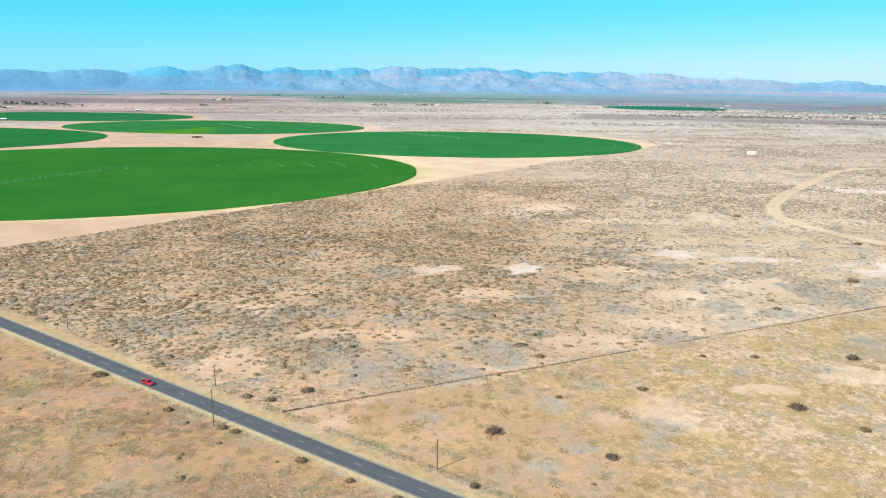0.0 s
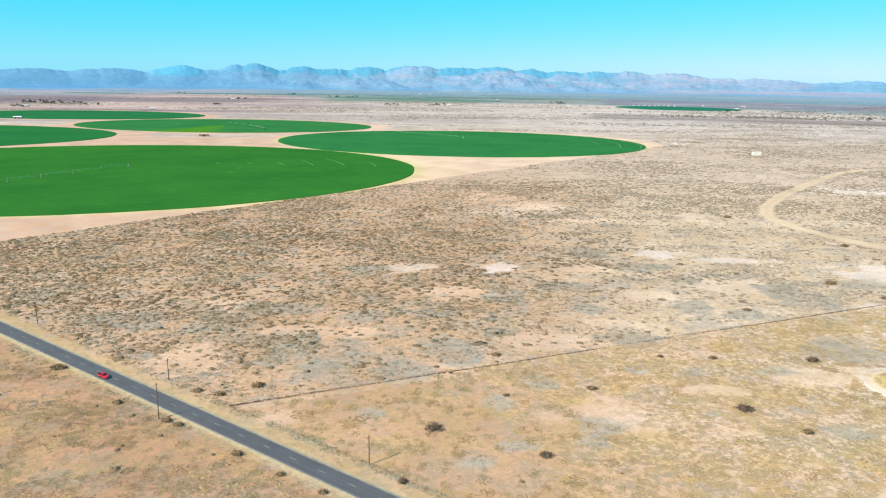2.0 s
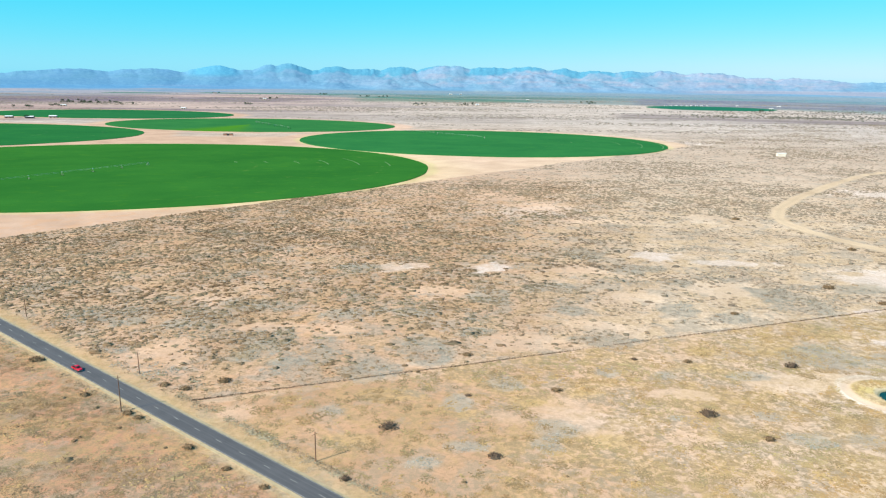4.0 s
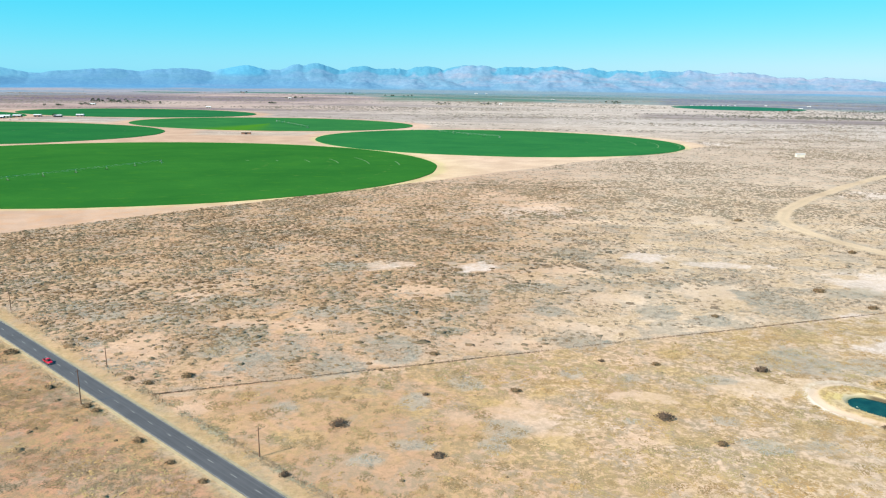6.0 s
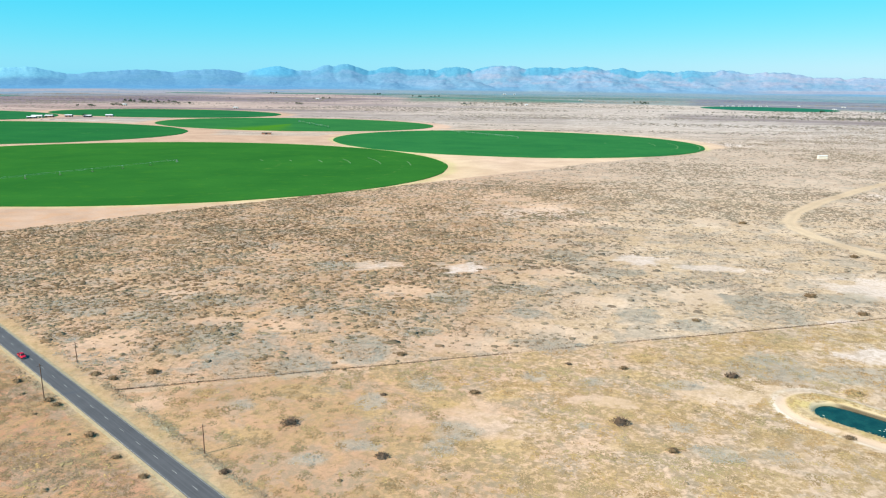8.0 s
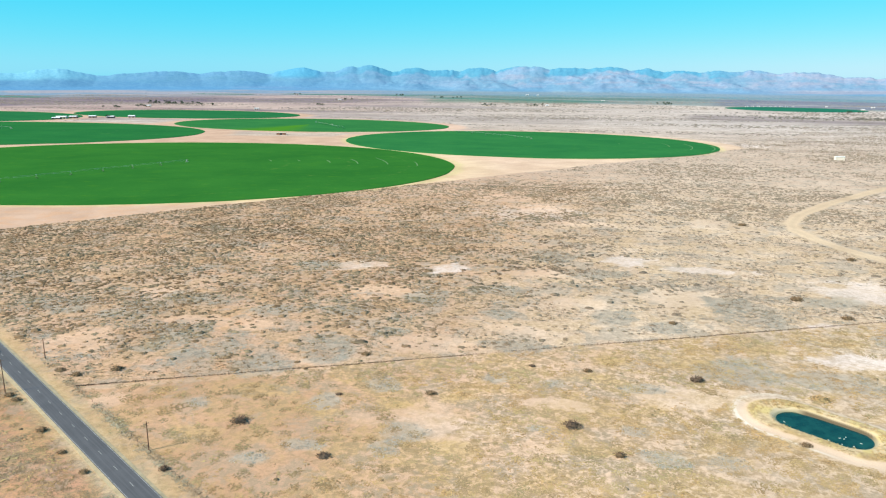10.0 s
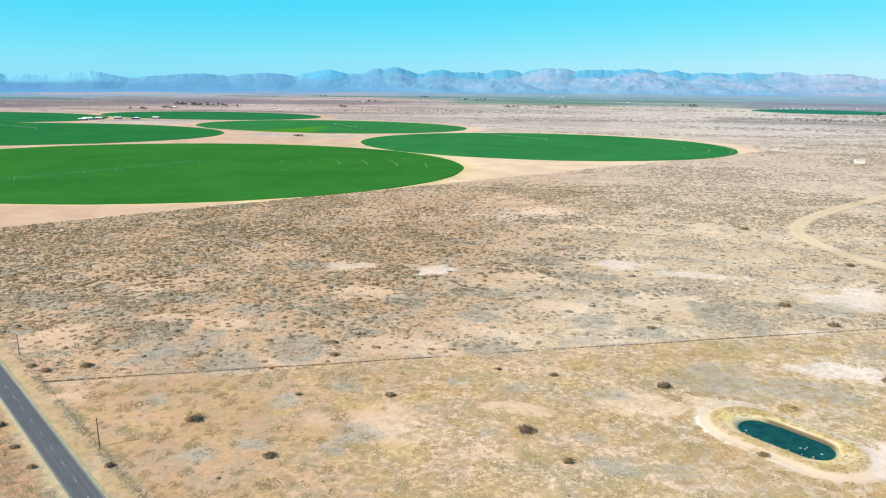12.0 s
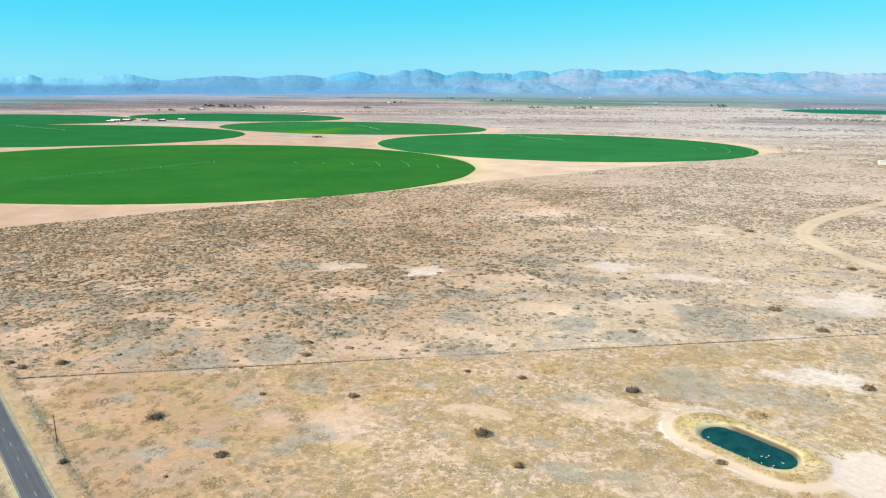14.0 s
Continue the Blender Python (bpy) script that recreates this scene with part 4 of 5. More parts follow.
def dome(rng, sides, loose, rings=((0.46, -0.05), (0.36, 0.20), (0.16, 0.30))):
    """A low ragged cushion of growth with sprays standing out of it, about 1 wide and 0.4 high."""
    v, f = [], []
    for r, z in rings:
        for i in range(sides):
            a = 2 * math.pi * (i + 0.5 * (r < 0.45)) / sides + rng.normal() * 0.15
            q = r * rng.uniform(0.55, 1.35)
            v.append((q * math.cos(a), q * math.sin(a), z * rng.uniform(0.6, 1.4)))
    v.append((rng.normal() * 0.06, rng.normal() * 0.06, 0.34))
    last = len(rings) - 1
    for k in range(0, last * sides, sides):
        for i in range(sides):
            a, b = k + i, k + (i + 1) % sides
            f += [(a, b, a + sides), (b, b + sides, a + sides)]
    f += [(last * sides + i, last * sides + (i + 1) % sides, (last + 1) * sides) for i in range(sides)]
    v, f = np.array(v), np.array(f)
    if loose:
        w = clump(rng, loose, 0.10, 0.42).reshape(-1, 3) * np.array((1.25, 1.25, 1.0))
        f = np.concatenate([f, np.arange(len(w)).reshape(-1, 3) + len(v)])
        v = np.concatenate([v, w])
    return v, f


def spread(rng, tris):
    """A flat, frayed mat of low growth that lies on the soil, 1 wide."""
    out = np.zeros((tris, 3, 3))
    lean = rng.uniform(0, 6.28)
    for k in range(tris):
        a, r = rng.uniform(0, 6.28), min(0.60, 0.55 * math.sqrt(rng.uniform(0, 1)) * rng.uniform(0.75, 1.1))
        b, s = rng.uniform(0, 6.28), rng.uniform(0.035, 0.085)
        mid = np.array((math.cos(a) * r, math.sin(a) * r, 0.05 + 0.10 * max(0.0, 0.5 - r) * rng.uniform(0.3, 1)))
        for q in range(3):
            w = b + q * 2.09 + rng.normal() * 0.3
            out[k, q] = mid + np.array((math.cos(w) * s * 1.5, math.sin(w) * s, rng.normal() * 0.015))
    c, n = math.cos(lean), math.sin(lean)
    v = out.reshape(-1, 3) @ np.array(((c, n, 0), (-n, c, 0), (0, 0, 1)))
    return v, np.arange(len(v)).reshape(-1, 3)


def scatter(name, mat, x, y, wide, tall, tint, shapes, label, category):
    """One mesh of many plants, each a turned and stretched copy of one of the shapes."""
    n = len(x)
    z = height(x, y)
    which, turn = RNG.integers(0, len(shapes), n), RNG.uniform(0, 2 * math.pi, n)
    base = np.stack([v for v, _ in shapes])[which]
    corners = base.shape[1]
    c, s = np.cos(turn)[:, None], np.sin(turn)[:, None]
    long = RNG.uniform(0.8, 1.3, n)[:, None]
    px = (base[..., 0] * c - base[..., 1] * s) * wide[:, None] * long + x[:, None]
    py = (base[..., 0] * s + base[..., 1] * c) * wide[:, None] + y[:, None]
    pz = base[..., 2] * tall[:, None] + z[:, None]
    verts = np.stack([px, py, pz], -1).reshape(-1, 3)
    faces = (shapes[0][1][None] + (np.arange(n) * corners)[:, None, None]).reshape(-1, 3)
    me = quick_mesh(name, verts, faces)
    layer = me.attributes.new("tint", "FLOAT", "POINT")
    shade = np.repeat(tint, corners) + RNG.normal(0, 0.10, n * corners)
    layer.data.foreach_set("value", np.clip(shade, 0, 1).astype(np.float32))
    grey = np.maximum(ramp(x - 0.15 * y, -40, 130) * ramp(fence_off(x, y), 0, 8), ramp(y, 560, 1000))
    layer = me.attributes.new("pale", "FLOAT", "POINT")
    layer.data.foreach_set("value", np.repeat(grey, corners).astype(np.float32))
    me.polygons.foreach_set("use_smooth", np.ones(len(faces), bool))
    me.materials.append(MAT[mat])
    return tagged(new(name, me), label, category, kind="stuff")


def candidates(n, x0, x1, y0, y1):
    """Places in the wedge of land that is seen, spread evenly over the ground."""
    x, y = RNG.uniform(x0, x1, n), RNG.uniform(y0, y1, n)
    keep = (x > -0.74 * y - 60) & (x < 0.62 * y + 260) & (y > 40)
    return x[keep], y[keep]


def free_land(x, y):
    """1 where plants may stand: off the road, tracks, pond and tilled soil."""
    f = ramp(np.abs(road_off(x, y)), 6.5, 9) * (1 - bare_land(x, y)) * ramp(near_line(x, y, LOOP), 5, 9) * ramp(pond_off(x, y), 17, 19)
    for px, py, rx, ry in ((0, 418, 9, 9), (12, 424, 9, 7), (58, 425, 10, 11), (163, 462, 15, 12), (213, 449, 26, 7), (283, 416, 26, 20), (248, 360, 9, 5), (249, 314, 16, 9), (254, 237, 18, 17)):
        f = f * ramp(np.hypot((x - px) / rx, (y - py) / ry), 0.8, 1.2)
    return f


def plant_growth():
    shapes = [dome(RNG, 6, 7) for _ in range(14)]
    low_rings = ((0.46, -0.05), (0.30, 0.24))
    middle = [dome(RNG, 5, 4, low_rings) for _ in range(14)]
    small = [dome(RNG, 4, 3, ((0.46, -0.05),)) for _ in range(12)]
    low = [tuft(RNG, 6, 0.22, 0.30) for _ in range(12)]
    # shrubs north of the fence: sparse by the fence, close-set towards the tilled land
    x, y = candidates(190000, -560, 680, 225, 760)
    dens = ramp(fence_off(x, y), 2, 6) * ramp(road_off(x, y), 10, 14) * free_land(x, y)
    clot = vnoise(x, y, 34, 101, 4) + 0.25 * (vnoise(x, y, 110, 105, 2) - 0.5)
    close = np.maximum(ramp(EDGE_SIDE[0] * x + EDGE_SIDE[1] * y, 170, 330), 0.75 * ramp(y - 0.1 * x + 60 * (vnoise(x, y, 70, 281, 3) - 0.5), 480, 560))
    thick = 0.05 + 0.11 * ramp(clot, 0.35, 0.6) + 0.25 * ramp(clot, 0.50, 0.68)
    thick = thick * (1 - 0.25 * ramp(x - 0.15 * y, 0, 150)) + 0.05 * ramp(x - 0.15 * y, 0, 150)
    dens = dens * (thick * (1 - close) + (0.62 + 0.85 * ramp(clot, 0.36, 0.58)) * close)
    dens = dens * (1 - 0.65 * spots(x, y, BARE_SPOTS, 231)) * (1 + 0.5 * spots(x, y, GREY_NORTH, 241))
    gap = ramp(vnoise(x, y * 1.6, 80, 221, 3), 0.40, 0.54)
    dens = dens * (1 - 0.75 * (1 - gap) * (0.45 + 0.55 * ramp(x - 0.15 * y, -80, 60)))
    k = RNG.uniform(0, 1, len(x)) < dens * 0.71
    x, y = x[k], y[k]
    size = (RNG.gamma(5.5, 0.25, len(x)) + 0.40) * (1.12 - 0.34 * np.maximum(ramp(EDGE_SIDE[0] * x + EDGE_SIDE[1] * y, 170, 330), ramp(y, 420, 560)))
    tall, tint = size * RNG.uniform(0.30, 0.62, len(x)), np.clip(RNG.normal(0.44, 0.32, len(x)), 0, 1)
    tint = np.clip(tint + 0.9 * (vnoise(x, y * 1.8, 75, 321, 3) - 0.5), 0, 1)
    # by the fence they are smaller, lower and browner
    near = y - 0.2 * x < 330
    by_fence = ramp(y - 0.35 * x, 410, 290)
    size, tall, tint = size * (1 - 0.20 * by_fence), tall * (1 - 0.42 * by_fence), np.clip(tint + 0.34 * by_fence, 0, 1)
    for name, k, forms, label in (("shrub_growth", near, shapes, "grey-brown desert shrubs scattered over sandy soil"),
                                  ("dense_shrub_growth", ~near, middle, "close-set grey-brown desert shrubs towards the tilled land")):
        scatter(name, "shrub", x[k], y[k], size[k] * 1.55, tall[k], tint[k], forms, label, "shrubs")
    # seedlings and low weeds between them
    x, y = candidates(150000, -420, 480, 225, 560)
    dens = ramp(fence_off(x, y), 2, 5) * ramp(road_off(x, y), 8, 12) * free_land(x, y) * (0.12 + 0.88 * ramp(vnoise(x, y, 22, 181, 4), 0.42, 0.62)) * (1 - 0.8 * spots(x, y, BARE_SPOTS, 231))
    k = RNG.uniform(0, 1, len(x)) < dens * 0.62
    x, y = x[k], y[k]
    size = RNG.gamma(5.0, 0.13, len(x)) + 0.35
    scatter("low_weed_growth", "weed", x, y, size * 1.3, size * 0.7, np.clip(RNG.normal(0.5, 0.3, len(x)), 0, 1), low,
            "low grey and olive weeds over sandy soil", "weeds")
    # grey-green leafless brush in close patches
    x, y = candidates(260000, -300, 480, 165, 600)
    spot = np.maximum(spots(x, y, GREY_NORTH, 241), 0.7 * spots(x, y, GREY_PASTURE, 241))
    stray = ramp(vnoise(x, y * 1.5, 26, 201, 4), 0.60, 0.64) * ramp(fence_off(x, y), 0, 3) * ramp(road_off(x, y), 8, 12)
    dens = free_land(x, y) * np.maximum(spot * 0.7, stray * 0.55)
    k = RNG.uniform(0, 1, len(x)) < dens
    x, y = x[k], y[k]
    size = RNG.gamma(5.0, 0.16, len(x)) + 0.5
    scatter("grey_brush_growth", "greybrush", x, y, size * 1.7, size * 0.8, np.clip(RNG.normal(0.5, 0.3, len(x)), 0, 1), [spread(RNG, 15) for _ in range(12)],
            "patches of low grey-green leafless brush", "brush")
    # the same, far off
    x, y = candidates(190000, -300, 1300, 755, 1900)
    dens = 1.3 * free_land(x, y) * (0.35 + 0.65 * ramp(vnoise(x, y, 60, 111, 3), 0.4, 0.62)) * ramp(EDGE_SIDE[0] * x + EDGE_SIDE[1] * y + 160 * (vnoise(x, y, 90, 291, 3) - 0.5), 780, 470)
    dens = dens * (1 - 0.6 * ramp(y, 1150, 1600)) * (0.25 + 0.9 * ramp(vnoise(x, y * 1.4, 130, 225, 3), 0.38, 0.56))
    k = RNG.uniform(0, 1, len(x)) < dens
    x, y = x[k], y[k]
    size = RNG.gamma(4.0, 0.40, len(x)) + 0.7
    scatter("distant_shrub_growth", "shrub", x, y, size * 1.4, size * 0.42, np.clip(RNG.normal(0.58, 0.30, len(x)), 0, 1), small,
            "distant grey-brown desert scrub", "shrubs")
    # low grass and weeds in the pasture, west of the road, and along the verges
    x, y = candidates(100000, -260, 420, 40, 420)
    south = ramp(fence_off(x, y), 1, -1) * ramp(road_off(x, y), 6, 10)
    west = ramp(road_off(x, y), -6, -9)
    dens = free_land(x, y) * (1 - 0.65 * spots(x, y, BARE_SPOTS, 231)) * (south * (0.04 + 0.45 * ramp(vnoise(x, y, 14, 121, 4), 0.47, 0.66)) + west * (0.05 + 0.45 * ramp(vnoise(x, y, 17, 131, 4), 0.48, 0.66)))
    k = RNG.uniform(0, 1, len(x)) < dens
    x, y = x[k], y[k]
    size = RNG.gamma(5.0, 0.16, len(x)) + 0.35
    scatter("dry_grass_growth", "grass", x, y, size * 1.7, size * 0.30, np.clip(RNG.normal(0.5, 0.3, len(x)), 0, 1), low,
            "low yellow and olive dry grass tufts", "grass")
    # broad soft mounds of bunch grass
    mounds = [spread(RNG, 52) for _ in range(16)]
    x, y = candidates(40000, -260, 420, 40, 420)
    south = ramp(fence_off(x, y), 0, -3) * ramp(road_off(x, y), 9, 13)
    west = ramp(road_off(x, y), -7, -10)
    dens = free_land(x, y) * (1 - 0.9 * spots(x, y, BARE_SPOTS, 231)) * (south * (1 - 0.25 * ramp(x + 0.3 * (y - 200), 110, 50)) * (0.12 + 0.36 * ramp(vnoise(x, y, 30, 261, 4), 0.42, 0.62) + 0.12 * ramp(y - 0.1 * x, 215, 195) + 0.5 * ramp(pond_off(x, y), 52, 24) * ramp(np.hypot((x - 254) / 19, (y - 237) / 18), 0.9, 1.2)) + west * (0.03 + 0.30 * ramp(vnoise(x, y, 26, 271, 4), 0.46, 0.64)))
    k = RNG.uniform(0, 1, len(x)) < dens
    x, y = x[k], y[k]
    size = RNG.gamma(5.0, 0.50, len(x)) + 0.9
    tint = np.clip(RNG.normal(0.5, 0.25, len(x)) - 0.35 * ramp(road_off(x, y), -6, -9) - 0.38 * ramp(x + 0.3 * (y - 200), 110, 50), 0, 1)
    scatter("bunch_grass_growth", "bunch", x, y, size, size * RNG.uniform(0.08, 0.20, len(x)) * (1 + 0.9 * ramp(x + 0.3 * (y - 200), 110, 50)), tint, mounds,
            "soft olive-brown mounds of dry bunch grass", "grass")
    # brown and grey weeds in ragged drifts west of the road
    x, y = candidates(60000, -260, 130, 40, 330)
    drift = 0.02 + 0.95 * ramp(vnoise(x * 0.7, y * 1.3, 24, 311, 5), 0.50, 0.59)
    k = RNG.uniform(0, 1, len(x)) < ramp(road_off(x, y), -8, -12) * drift * 0.8
    x, y = x[k], y[k]
    size = RNG.gamma(4.0, 0.42, len(x)) + 0.6
    scatter("drifted_weed_growth", "weed", x, y, size, size * RNG.uniform(0.2, 0.5, len(x)), np.clip(RNG.normal(0.12, 0.25, len(x)), 0, 1), [spread(RNG, 20) for _ in range(12)],
            "olive-grey weeds in drifts over orange soil", "weeds")
    # sparse dark bushes in pasture and west field
    x, y = candidates(13000, -260, 420, 40, 420)
    dens = free_land(x, y) * (ramp(fence_off(x, y), 1, -1) * ramp(road_off(x, y), 6, 10) * 0.006 + ramp(road_off(x, y), -6, -9) * 0.05)
    k = RNG.uniform(0, 1, len(x)) < dens
    x, y = x[k], y[k]
    size = RNG.gamma(4.0, 0.3, len(x)) + 0.6
    scatter("low_bush_growth", "shrub", x, y, size, size * 0.55, np.clip(RNG.normal(0.4, 0.25, len(x)), 0, 1), shapes,
            "small brown bushes dotted over dry grassland", "shrubs")
    # weeds along both sides of the road and the roadside fence
    s = RNG.uniform(-420, 60, 5200)
    gaps = vnoise(s, s * 0, 14, 171, 3)
    off = np.where(RNG.uniform(0, 1, 5200) < 0.6, RNG.normal(11.2, 0.9, 5200), RNG.normal(-7.5, 1.2, 5200))
    keep = ((off > 5.5) & (gaps > 0.34)) | ((off < -5.6) & (gaps > 0.62))
    keep &= ~((off > 0) & (s < -180) & (RNG.uniform(0, 1, 5200) < 0.8))
    x, y = on_road(s[keep], off[keep])
    size = RNG.gamma(4.0, 0.20, len(x)) + 0.35
    scatter("roadside_weeds", "weed", x, y, size * 1.3, size * 0.28, np.clip(RNG.normal(0.78, 0.25, len(x)), 0, 1), low,
            "grey weeds along the road verge", "weeds")
    # straw on the verges
    s, off = RNG.uniform(-420, 60, 3600), np.where(RNG.uniform(0, 1, 3600) < 0.65, 4.9 + 6.0 * RNG.uniform(0, 1, 3600) ** 1.6, -4.9 - 3.6 * RNG.uniform(0, 1, 3600) ** 1.6)
    x, y = on_road(s, off)
    size = RNG.uniform(0.8, 2.2, len(x))
    scatter("verge_straw", "verge", x, y, size, size * 0.15, np.clip(RNG.normal(0.5, 0.3, len(x)), 0, 1), [spread(RNG, 14) for _ in range(8)],
            "olive and straw-yellow grass along the road", "grass")
    # reeds and grass on the pond's bank
    x, y = RNG.uniform(190, 244, 9000), RNG.uniform(226, 276, 9000)
    d = pond_off(x, y)
    k = (basin_off(x, y) > 8.3) & (d < 13.0) & (RNG.uniform(0, 1, 9000) < 0.15 + 0.6 * ramp(vnoise(x, y, 6, 141, 2), 0.5, 0.65))
    x, y = x[k], y[k]
    size = RNG.uniform(0.5, 1.3, len(x))
    scatter("bank_grass", "grass", x, y, size, size * 0.5, np.clip(RNG.normal(0.75, 0.25, len(x)), 0, 1), low,
            "yellow dry grass on the pond bank", "grass")
    # blown brush caught along the fence
    n = 5200
    t = RNG.uniform(0, 1, n) ** 1.2
    x = FENCE_A[0] + (FENCE_B[0] - FENCE_A[0]) * t + RNG.normal(0, 0.35, n)
    y = FENCE_A[1] + (FENCE_B[1] - FENCE_A[1]) * t + RNG.normal(0, 0.35, n)
    k = vnoise(t * 340, t * 0, 22, 151, 2) > RNG.uniform(0.1, 0.5, n)
    x, y = x[k], y[k]
    size = RNG.uniform(0.30, 0.68, len(x))
    scatter("fence_brush", "brush", x, y, size, size * 0.9, np.clip(RNG.normal(0.6, 0.3, len(x)), 0, 1), low,
            "dark blown tumbleweed caught along a wire fence", "brush")


plant_growth()


def lone_bush(x, y, wide, tall, mat, label, seed):
    """A single large bush: bare stems below and a ragged crown of sprays."""
    rng = np.random.default_rng(seed)
    ob = empty("desert_bush", pose(x, y, lay(x, y)), label, "bush", "lone bushes")
    bm = bmesh.new()
    for k in range(7):
        a = rng.uniform(0, 2 * math.pi)
        rod(bm, (0.1 * math.cos(a), 0.1 * math.sin(a), -0.05), (wide * 0.33 * math.cos(a), wide * 0.33 * math.sin(a), tall * rng.uniform(0.5, 0.9)), 0.06, 0.02, 5)
    part("stems", bm, "bark", ob)
    core, skin = dome(rng, 11, 0)
    tri = np.concatenate([clump(rng, 190, 0.055, 0.80, 0.35), clump(rng, 60, 0.045, 0.4, 0.3) * np.array((1.2, 1.2, 1.0))])
    verts = np.concatenate([core * np.array((0.95, 0.95, 1.9)), tri.reshape(-1, 3)]) * np.array((wide, wide * 0.85, tall))
    me = quick_mesh("crown", verts, np.concatenate([skin, np.arange(len(tri) * 3).reshape(-1, 3) + len(core)]))
    layer = me.attributes.new("tint", "FLOAT", "POINT")
    layer.data.foreach_set("value", np.concatenate([rng.uniform(0.1, 0.5, len(core)), np.repeat(rng.uniform(0.1, 0.8, len(tri)), 3)]).astype(np.float32))
    me.polygons.foreach_set("use_smooth", np.ones(len(me.polygons), bool))
    me.materials.append(MAT[mat])
    crown = new("crown", me)
    crown.parent = ob
    return ob


DARK, BROWN = "large dark twiggy bush on bare sandy ground", "rounded olive-brown bush on dry sandy ground"
for k, (x, y, w, h, m, t) in enumerate((
        (23.5, 218.1, 6.2, 2.0, "brush", DARK), (133.8, 236.2, 6.0, 2.1, "brush", DARK), (181.0, 283.4, 5.4, 2.2, "brush", DARK),
        (59.0, 202.4, 4.6, 1.2, "brush", DARK), (82.5, 252.0, 4.2, 1.5, "shrub", BROWN), (148.5, 219.8, 4.0, 1.4, "shrub", BROWN),
        (-43.8, 249.3, 5.2, 1.9, "shrub", BROWN), (-126.7, 263.0, 6.0, 2.0, "shrub", BROWN), (-37.2, 199.7, 4.0, 1.4, "shrub", BROWN),
        (48.2, 284.3, 4.2, 1.4, "shrub", BROWN), (-67.2, 220.3, 3.6, 1.5, "shrub", BROWN), (-62.2, 217.6, 3.4, 1.4, "shrub", BROWN),
        (-89.6, 233.0, 3.6, 1.5, "shrub", BROWN), (-64.7, 244.2, 4.2, 1.4, "shrub", BROWN), (-55.8, 241.5, 4.0, 1.6, "shrub", BROWN),
        (266.0, 308.8, 5.2, 1.7, "shrub", BROWN), (260.8, 596.4, 6.0, 2.6, "shrub", BROWN), (306.0, 495.6, 5.4, 2.4, "shrub", BROWN),
        (247.7, 399.9, 6.4, 2.4, "shrub", BROWN), (139.3, 283.9, 3.4, 1.4, "shrub", BROWN), (15.2, 185.7, 3.2, 1.4, "brush", DARK),
        (263.9, 372.8, 5.6, 2.0, "shrub", BROWN), (222.5, 274.5, 6.4, 1.3, "bunch", "broad low mound of ochre grass beside the pond bank"), (179.8, 349.8, 4.2, 1.4, "shrub", BROWN),
        (117.5, 284.6, 2.6, 1.1, "brush", DARK), (49.5, 245.0, 2.4, 1.0, "brush", DARK), (-21.0, 188.4, 2.8, 1.1, "shrub", BROWN),
        (-7.0, 179.8, 2.8, 1.2, "shrub", BROWN), (207.5, 238.0, 3.6, 1.0, "shrub", BROWN))):
    lone_bush(x, y - 1.4, w, h, m, t, 300 + k)


# ---- pond ----
def build_pond():
    bm = bmesh.new()
    n = 120
    rim = []
    for i in range(n):
        a = 2 * math.pi * i / n
        ux, uy = math.cos(a), math.sin(a)
        r = 7.0 + 0.5 * noise.noise(Vector((ux * 3, uy * 3, 2))) + 0.35 * noise.noise(Vector((ux * 9, uy * 9, 5)))
        s = BASIN_LONG * max(-1, min(1, ux * 2.2))
        lx, ly = s + ux * r, uy * r
        rim.append(bm.verts.new((POND[0] + lx * POND_DIR[0] - ly * POND_DIR[1], POND[1] + lx * POND_DIR[1] + ly * POND_DIR[0], -0.55)))
    top = bm.faces.new(rim)
    low = bmesh.ops.extrude_face_region(bm, geom=[top])
    for v in low["geom"]:
        if isinstance(v, bmesh.types.BMVert):
            v.co.z -= 0.5
    bmesh.ops.recalc_face_normals(bm, faces=bm.faces)
    tagged(part("pond_water", bm, "water"), "still dark teal water in a small stock pond", "pond water", kind="structure")


build_pond()


def float_bit(k, x, y):
    bm = bmesh.new()
    n = 9
    low = [bm.verts.new((0.42 * math.cos(6.283 * i / n) * (1 + 0.3 * math.sin(3 * i + k)), 0.18 * math.sin(6.283 * i / n), 0)) for i in range(n)]
    high = [bm.verts.new((v.co.x * 0.8, v.co.y * 0.8, 0.08)) for v in low]
    for i in range(n):
        bm.faces.new((low[i], low[(i + 1) % n], high[(i + 1) % n], high[i]))
    bm.faces.new(high)
    ob = part("floating_foam", bm, "rock_small")
    ob.matrix_world = pose(x, y, -0.56, 0, 0, 40 * k)
    tagged(ob, "pale scrap of foam floating on the pond", "foam", "foam on the pond")


for k, (x, y) in enumerate(((220.0, 245.0), (221.3, 244.7), (222.2, 246.0), (205.2, 253.6), (225.6, 242.4), (222.6, 240.0), (219.4, 240.8), (216.0, 242.9))):
    float_bit(k, x, y)


